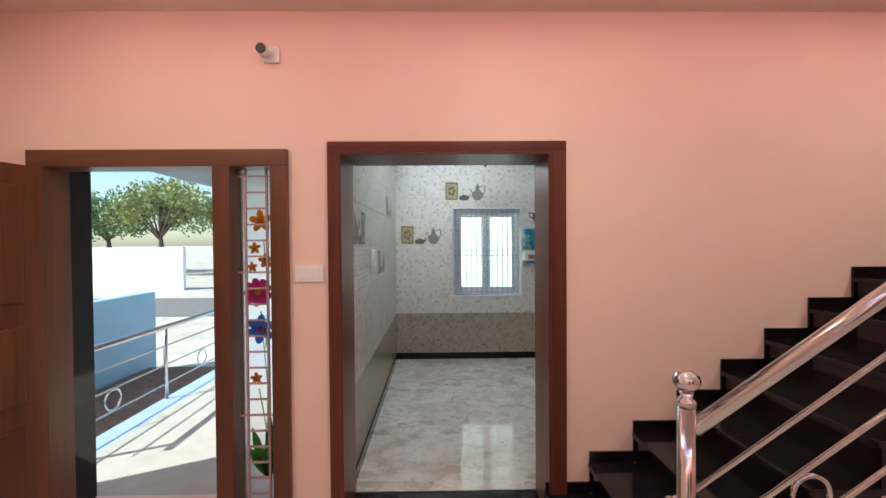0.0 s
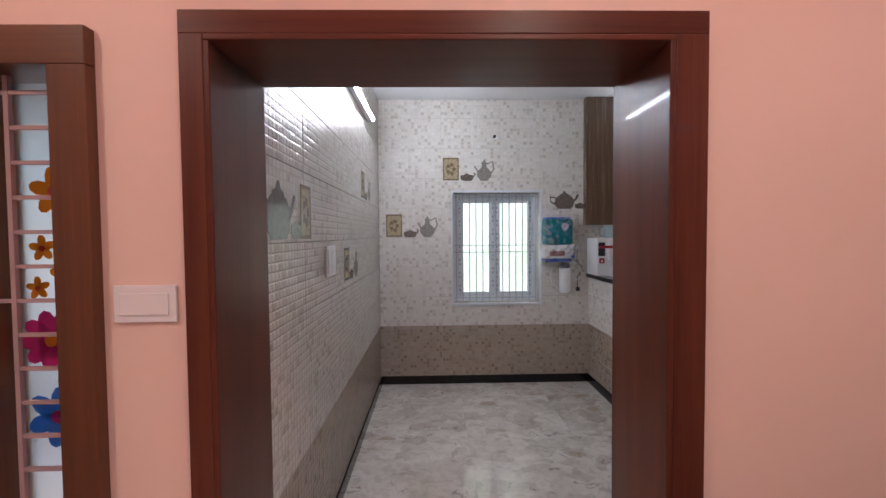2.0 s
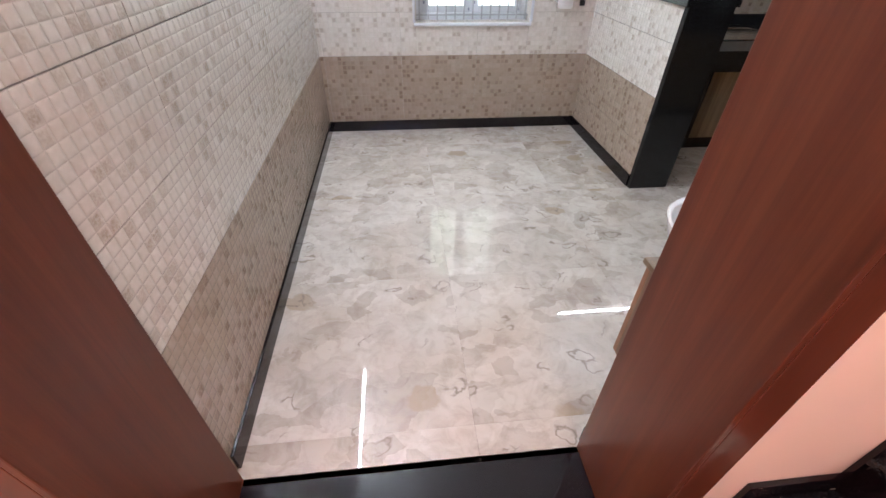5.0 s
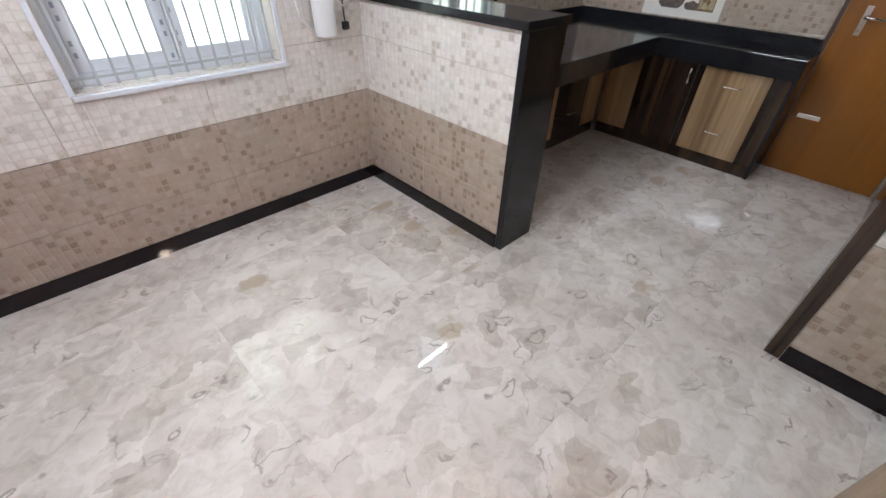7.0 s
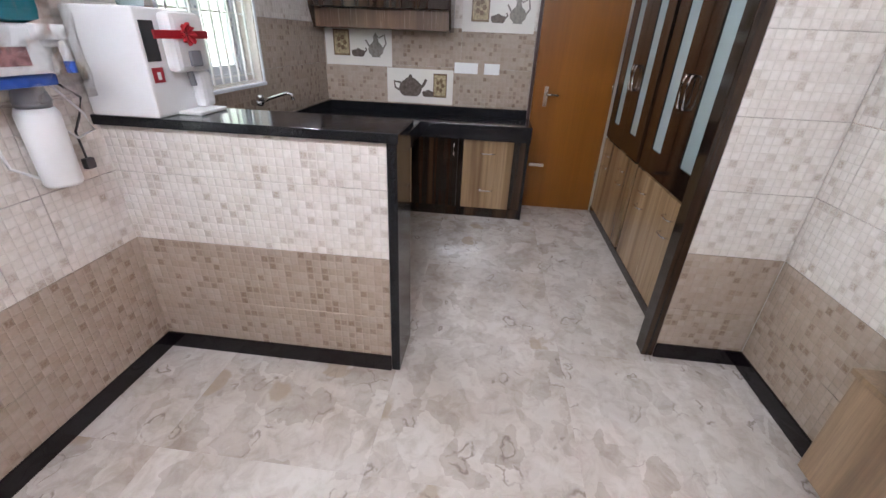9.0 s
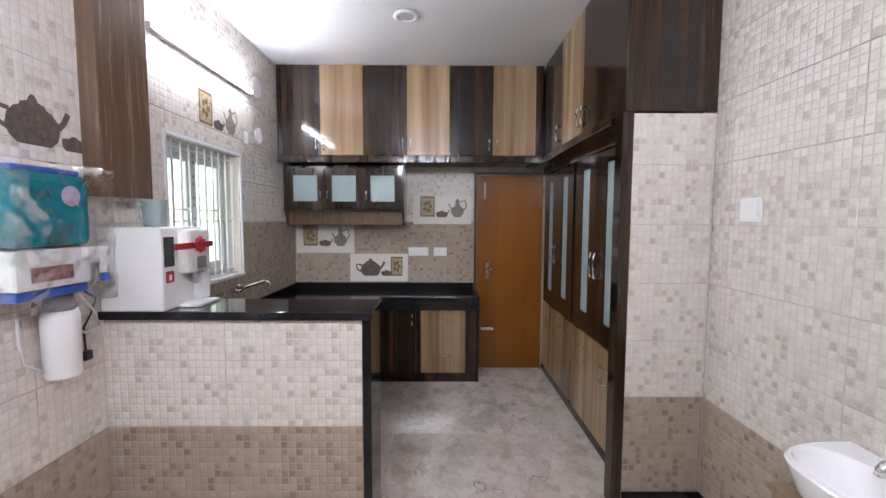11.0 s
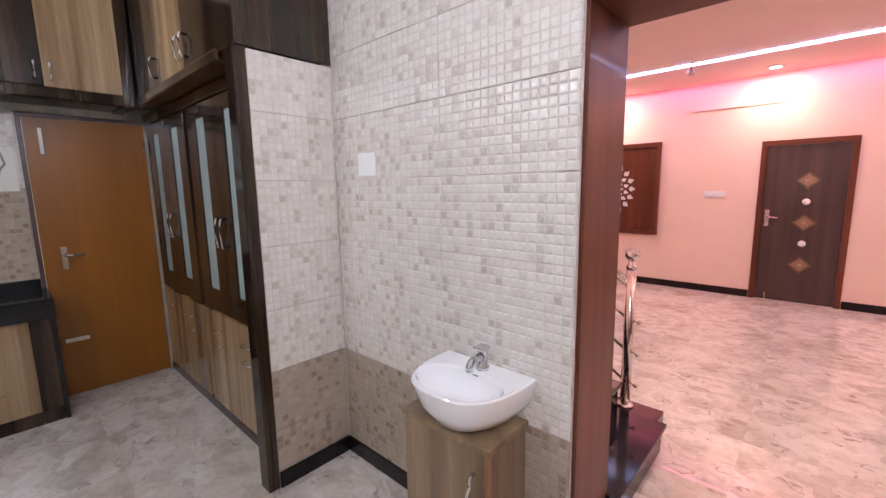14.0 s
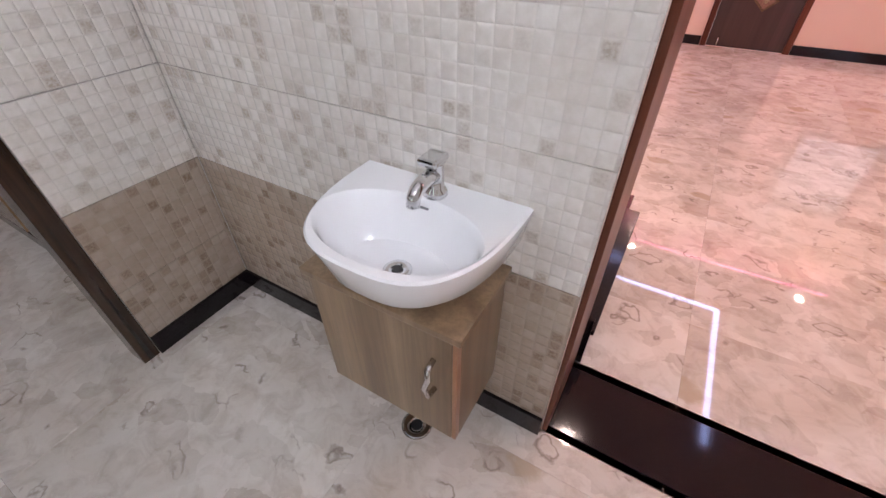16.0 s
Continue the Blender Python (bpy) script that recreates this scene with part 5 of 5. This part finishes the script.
for k, z0 in ((0.415, 0.44), (1.4, 0.44)):
    cx, cz = RX + k, z0 + 0.02 + k * sl - 0.06
    part("ring", rod([(cx + 0.062 * math.cos(a), RY, cz + 0.062 * math.sin(a)) for a in [2 * math.pi * i / 28 for i in range(28)]], 0.009, 8, True), STEEL, rail, smooth=True)

# ---- hall, far side ----
hd = thing("door_3", (0.695, HS, 0), "closed dark brown hall door with square ornaments", "door", kind="structure")
part("frame_side", box(HDOOR[0], HDOOR[0] + 0.06, HS - 0.15, HS + 0.02, 0, 1.899, 0.003), FRAME_WOOD, hd)
part("frame_side", box(HDOOR[1] - 0.06, HDOOR[1], HS - 0.15, HS + 0.02, 0, 1.899, 0.003), FRAME_WOOD, hd)
part("frame_head", box(HDOOR[0], HDOOR[1], HS - 0.15, HS + 0.02, 1.90, 1.96, 0.003), FRAME_X, hd)
dl = part("door_leaf", box(HDOOR[0] + 0.061, HDOOR[1] - 0.061, HS - 0.05, HS - 0.01, 0.006, 1.898, 0.002), DOOR_DARK, hd)
for z in (0.47, 0.98, 1.48):
    for r, d, mt in ((0.115, 0.006, PRINT_BROWN), (0.085, 0.010, stained("carved_copper", (0.36, 0.19, 0.12), 0.35, amount=0.5, scale=50)), (0.03, 0.014, PRINT_GOLD)):
        part("diamond", outline([(r, 0), (0, r * 0.9), (-r, 0), (0, -r * 0.9)], facing((-1, 0, 0), (0.66, HS - 0.01, z)), d), mt, dl)
for z in (0.73, 1.23):
    part("rosette", lathe([(0, 0), (0.038, 0), (0.03, 0.008), (0, 0.012)], (0.66, HS - 0.01, z), "Y", 18), WHITE_PLASTIC, dl, smooth=True)
part("handle_plate", box(0.99, 1.035, HS - 0.0095, HS - 0.004, 0.93, 1.13, 0.002), STEEL, dl)
part("lever", rod([(1.01, HS - 0.006, 1.04), (1.01, HS + 0.05, 1.04), (0.995, HS + 0.055, 1.04), (0.905, HS + 0.055, 1.036)], 0.010, 10), STEEL, dl, smooth=True)
part("stopper", rod([(0.96, HS - 0.006, 0.10), (0.96, HS + 0.03, 0.09), (0.96, HS + 0.04, 0.02)], 0.008, 8), STEEL, dl, smooth=True)

hw = thing("window_3", (-0.6, HS, 0.74), "wooden framed hall window with bars", "window", kind="structure")
for q in ((HWIN[0], HWIN[0] + 0.07, HWIN[2], HWIN[3]), (HWIN[1] - 0.07, HWIN[1], HWIN[2], HWIN[3]), (HWIN[0] + 0.07, HWIN[1] - 0.07, HWIN[2], HWIN[2] + 0.07), (HWIN[0] + 0.07, HWIN[1] - 0.07, HWIN[3] - 0.07, HWIN[3])):
    part("window_frame", box(q[0], q[1], HS - 0.12, HS + 0.018, q[2], q[3], 0.003), FRAME_WOOD, hw)
part("pane", box(HWIN[0] + 0.07, HWIN[1] - 0.07, HS - 0.08, HS - 0.074, HWIN[2] + 0.07, HWIN[3] - 0.07), DIM_GLOW_PANE, hw)
for i in range(7):
    part("bar", box(-0.93 + i * 0.105, -0.92 + i * 0.105, HS - 0.04, HS - 0.03, HWIN[2] + 0.07, HWIN[3] - 0.07), PVC, hw)

AX, AZ = 2.97, 1.40
art = thing("wall_cupboard_doors", (AX, HS + 0.03, 0.74), "red-brown wooden wall cupboard with a lotus cut-out", "wall cupboard")
part("frame_border", merge(merge(box(2.25, 2.31, HS + 0.0005, HS + 0.05, 0.74, 2.05, 0.003), box(3.63, 3.69, HS + 0.0005, HS + 0.05, 0.74, 2.05, 0.003)), merge(box(2.31, 3.63, HS + 0.0005, HS + 0.05, 0.74, 0.80, 0.003), box(2.31, 3.63, HS + 0.0005, HS + 0.05, 1.99, 2.05, 0.003))), FRAME_WOOD, art)
for a, b in ((2.311, AX - 0.001), (AX + 0.001, 3.629)):
    part("door", box(a, b, HS + 0.001, HS + 0.03, 0.801, 1.989, 0.002), FRAME_WOOD, art)
LOTUS = stained("white_lacquer", (0.75, 0.73, 0.74), 0.3)
for ringi, (r, cnt, s) in enumerate(((0.20, 18, 0.06), (0.27, 18, 0.078), (0.35, 18, 0.095))):
    for i in range(cnt):
        a = 2 * math.pi * (i + 0.5 * (ringi % 2)) / cnt
        pts = []
        for u, v in ((-0.5, 0), (-0.1, 0.42), (0.55, 0.0), (-0.1, -0.42)):
            rr, tt = r + u * s, v * s
            pts.append((rr * math.cos(a) - tt * math.sin(a), rr * math.sin(a) + tt * math.cos(a)))
        part("petal", outline(pts, facing((-1, 0, 0), (AX, HS + 0.0305, AZ)), 0.003), LOTUS, art)
# Painted-over conduit run above the hall door.
pr = thing("wall_conduit", (1.42, HS, 2.40), "thin peach conduit high on the hall wall", "conduit")
part("bar", box(0.93, 1.91, HS + 0.0005, HS + 0.022, 2.40, 2.422, 0.004), PEACH, pr)

# ---- outside: porch, walls, trees ----
# Blue in this tile colour stands in for the sky mirrored in it.
sky_tinted_tile = stained("sky_tinted_tile", (0.46, 0.58, 0.82), 0.04, amount=0.12, scale=3)
structure("porch_floor", box(-2.25, W - 0.26, S + 0.001, 9.0, -0.14, -0.02, 0.004), sky_tinted_tile, "glossy pale porch floor, tinted blue for the reflected sky", "floor")
structure("porch_roof", box(-2.15, W - 0.26, S + 0.001, 9.0, 2.2, 2.36), stained("porch_grey", (0.35, 0.38, 0.42), 0.7), "grey concrete porch roof slab", "roof")
ground_mat = stained("dry_ground", (0.62, 0.57, 0.49), 0.9, amount=0.35, scale=1.5)
gm = bmesh.new()
bmesh.ops.create_grid(gm, x_segments=30, y_segments=30, size=400)
bmesh.ops.translate(gm, verts=gm.verts, vec=(-20, 60, -0.30))
structure("ground", gm, ground_mat, "dry sandy ground around the house", "ground")
structure("planter_bed", box(-3.55, -2.6, 3.2, 6.4, -0.299, -0.2, 0.01), stained("brown_soil", (0.30, 0.18, 0.12), 0.95, amount=0.4, scale=12), "bed of brown soil beside the porch", "ground")
blue_paint = plaster("blue_paint", (0.36, 0.56, 0.70), 0.12)
structure("compound_wall", box(-3.75, -3.6, -1.0, 6.6, -0.3, 0.84), blue_paint, "pale blue painted compound wall", "wall")
structure("compound_wall_white", box(-3.75, -0.5, 9.1, 9.25, -0.3, 0.84), WHITE_PAINT, "white painted compound wall", "wall")
structure("boundary_wall", box(-16.5, -9.6, 17.0, 17.2, -0.3, 1.42), WHITE_PAINT, "white boundary wall across the road", "wall")
structure("road", box(-40, 40, 11.0, 14.5, -0.299, -0.28), stained("grey_road", (0.20, 0.19, 0.18), 0.9, amount=0.2), "grey road past the house", "road")

prl = thing("porch_railing", (-2.22, 4.8, -0.02), "polished steel porch railing with ring ornaments", "railing")
part("handrail", rod([(-2.22, 3.3, 0.70), (-2.22, 8.9, 0.70)], 0.024, 14), STEEL, prl, smooth=True)
for z in (0.13, 0.32, 0.51):
    part("rail_bar", rod([(-2.22, 3.3, z), (-2.22, 8.9, z)], 0.008, 10), STEEL, prl, smooth=True)
for yy in (3.4, 4.72, 6.05, 7.4, 8.8):
    part("post", rod([(-2.22, yy, -0.02), (-2.22, yy, 0.70)], 0.019, 12), STEEL, prl, smooth=True)
for yy in (4.05, 5.35):
    part("ring", rod([(-2.22, yy + 0.085 * math.cos(a), 0.225 + 0.085 * math.sin(a)) for a in [2 * math.pi * i / 26 for i in range(26)]], 0.008, 8, True), STEEL, prl, smooth=True)

FOLIAGE = stained("tree_leaves", (0.20, 0.33, 0.13), 0.6, amount=0.5, scale=1.2)
FOLIAGE2 = stained("yellowing_leaves", (0.36, 0.40, 0.14), 0.6, amount=0.5, scale=1.2)
BARK = stained("bark", (0.16, 0.12, 0.09), 0.9, amount=0.4)


def tree(x, y, h, spread_r, mat, seed, leaves=5200):
    rnd = random.Random(seed)
    th = thing("tree", (x, y, -0.3), "leafy green tree beyond the boundary wall", "tree", "trees")
    bm = rod([(x, y, -0.3), (x + 0.1, y, h * 0.25), (x - 0.05, y + 0.1, h * 0.55)], [0.2, 0.15, 0.08], 10)
    clumps = []
    for i in range(15):
        a, e = rnd.uniform(0, 6.283), rnd.uniform(-0.2, 1.0)
        c = Vector((x + math.cos(a) * spread_r * rnd.uniform(0.3, 0.9), y + math.sin(a) * spread_r * rnd.uniform(0.3, 0.9), h * (0.62 + 0.28 * e)))
        clumps.append((c, rnd.uniform(0.28, 0.48) * spread_r))
        merge(bm, rod([(x, y, h * 0.35), (c + Vector((x, y, h * 0.5))) / 2, c], [0.06, 0.04, 0.015], 6))
    part("trunk", bm, BARK, th)
    verts, faces = [], []
    for i in range(leaves):
        c, r = clumps[i % len(clumps)]
        d = Vector((rnd.gauss(0, 1), rnd.gauss(0, 1), rnd.gauss(0, 0.8)))
        p = c + d.normalized() * r * rnd.uniform(0.55, 1.1)
        u = Vector((rnd.gauss(0, 1), rnd.gauss(0, 1), rnd.gauss(0, 1))).normalized() * 0.11
        w = u.orthogonal().normalized() * 0.05
        b = len(verts)
        verts += [tuple(p - u - Vector((x, y, -0.3))), tuple(p + w - Vector((x, y, -0.3))), tuple(p + u - Vector((x, y, -0.3))), tuple(p - w - Vector((x, y, -0.3)))]
        faces.append((b, b + 1, b + 2, b + 3))
    me = bpy.data.meshes.new("crown")
    me.from_pydata(verts, [], faces)
    me.materials.append(mat)
    ob = new("crown", me)
    ob.parent = th


tree(-15.2, 24, 5.2, 2.6, FOLIAGE2, 4)
tree(-20.5, 27, 5.0, 2.4, FOLIAGE, 5)
tree(-24.5, 25, 3.6, 2.2, FOLIAGE, 6)
tree(-17.5, 36, 6.2, 3.2, FOLIAGE, 7, 3500)
tree(-11.5, 27, 4.6, 2.3, FOLIAGE2, 8)
pole = thing("utility_pole", (-18.0, 20.2, -0.3), "tall grey concrete utility pole beyond the wall", "utility pole")
part("shaft", rod([(-18.0, 20.2, -0.3), (-18.0, 20.2, 5.2)], [0.13, 0.09], 12), stained("pole_concrete", (0.45, 0.43, 0.41), 0.9), pole, smooth=True)
part("crossarm", box(-18.5, -17.5, 20.16, 20.24, 4.7, 4.8, 0.01), stained("weathered_steel", (0.25, 0.24, 0.23), 0.7), pole)
mb = thing("parked_scooter", (-9.9, 10.3, -0.3), "parked silver and black scooter by the road", "scooter")
for xx in (-10.5, -9.4):
    part("wheel", rod([(xx + 0.24 * math.cos(a), 10.3, -0.02 + 0.24 * math.sin(a)) for a in [2 * math.pi * i / 20 for i in range(20)]], 0.05, 8, True), BLACK_PLASTIC, mb, smooth=True)
part("body", merge(box(-10.3, -9.5, 10.2, 10.4, 0.1, 0.38, 0.06), box(-9.62, -9.48, 10.18, 10.42, 0.3, 0.75, 0.05)), STEEL, mb)
part("seat", box(-10.4, -9.8, 10.19, 10.41, 0.385, 0.5, 0.05), BLACK_PLASTIC, mb)
part("handlebar", rod([(-9.55, 10.0, 0.8), (-9.55, 10.3, 0.78), (-9.55, 10.6, 0.8)], 0.02, 8), BLACK_PLASTIC, mb)

# ---- tiles, last ----


def by_height(u, v):
    return TILE_BROWN if v < 0.6 else TILE_LIGHT


def north_pick(u, v):
    if u > 2.4:
        return TILE_BROWN if v < 1.5 else TILE_LIGHT
    return by_height(u, v)


def east_pick(u, v):
    return TILE_BROWN if v < 1.5 else TILE_LIGHT


def wall_holes(*hs):
    return [(a - 0.0, c - 0.0, b + 0.0, d + 0.0) for a, b, c, d in hs]


tiling(north, facing((1, 0, 0), (0, N, 0)), W, E, 0, C, 0.6, 0.3, north_pick, wall_holes(WIN1, WIN2), start=0.0)
tiling(west, facing((0, 1, 0), (W, 0, 0)), S + 0.013, N - 0.001, 0, C, 0.6, 0.3, by_height, start=N - 6.0)
tiling(south, facing((-1, 0, 0), (0, S, 0)), -2.415, -KD[0], 0, C, 0.6, 0.3, by_height, wall_holes((-KD[1], -KD[0], 0, KD[3])), start=-2.29)
tiling(east, facing((0, -1, 0), (E, 0, 0)), -N + 0.001, -3.53, 0, C, 0.6, 0.3, east_pick, wall_holes((-4.141, -3.4, 0, 1.996)), start=-N)
tiling(pen, facing((0, -1, 0), (PX0, 0, 0)), -N + 0.001, -PY, 0, 1.085, 0.6, 0.3, by_height, start=-PY - 1.2)
tiling(nib, facing((0, -1, 0), (2.42, 0, 0)), -3.513, -S - 0.0055, 0, 2.055, 0.6, 0.3, by_height, start=-3.513)
flat = pose(0, 0, -0.006)
marble_pick = lambda u, v: MARBLE
tiling(floor, flat, W, E, S - 0.0285, N, 0.8, 0.8, marble_pick, (), start=W, thick=0.006, gap=0.0005, soft=0.0003, name="floor_tile")
tiling(floor, flat, HW, HE, HS, HN + 0.0295, 0.8, 0.8, marble_pick, (), start=W, thick=0.006, gap=0.0005, soft=0.0003, name="floor_tile")
tiling(floor, flat, HW, HE, HN + 0.0295, S - 0.0285, 3.2, 3.2, marble_pick, (), start=HW, thick=0.002, gap=0.0005, soft=0.0003, name="floor_tile")
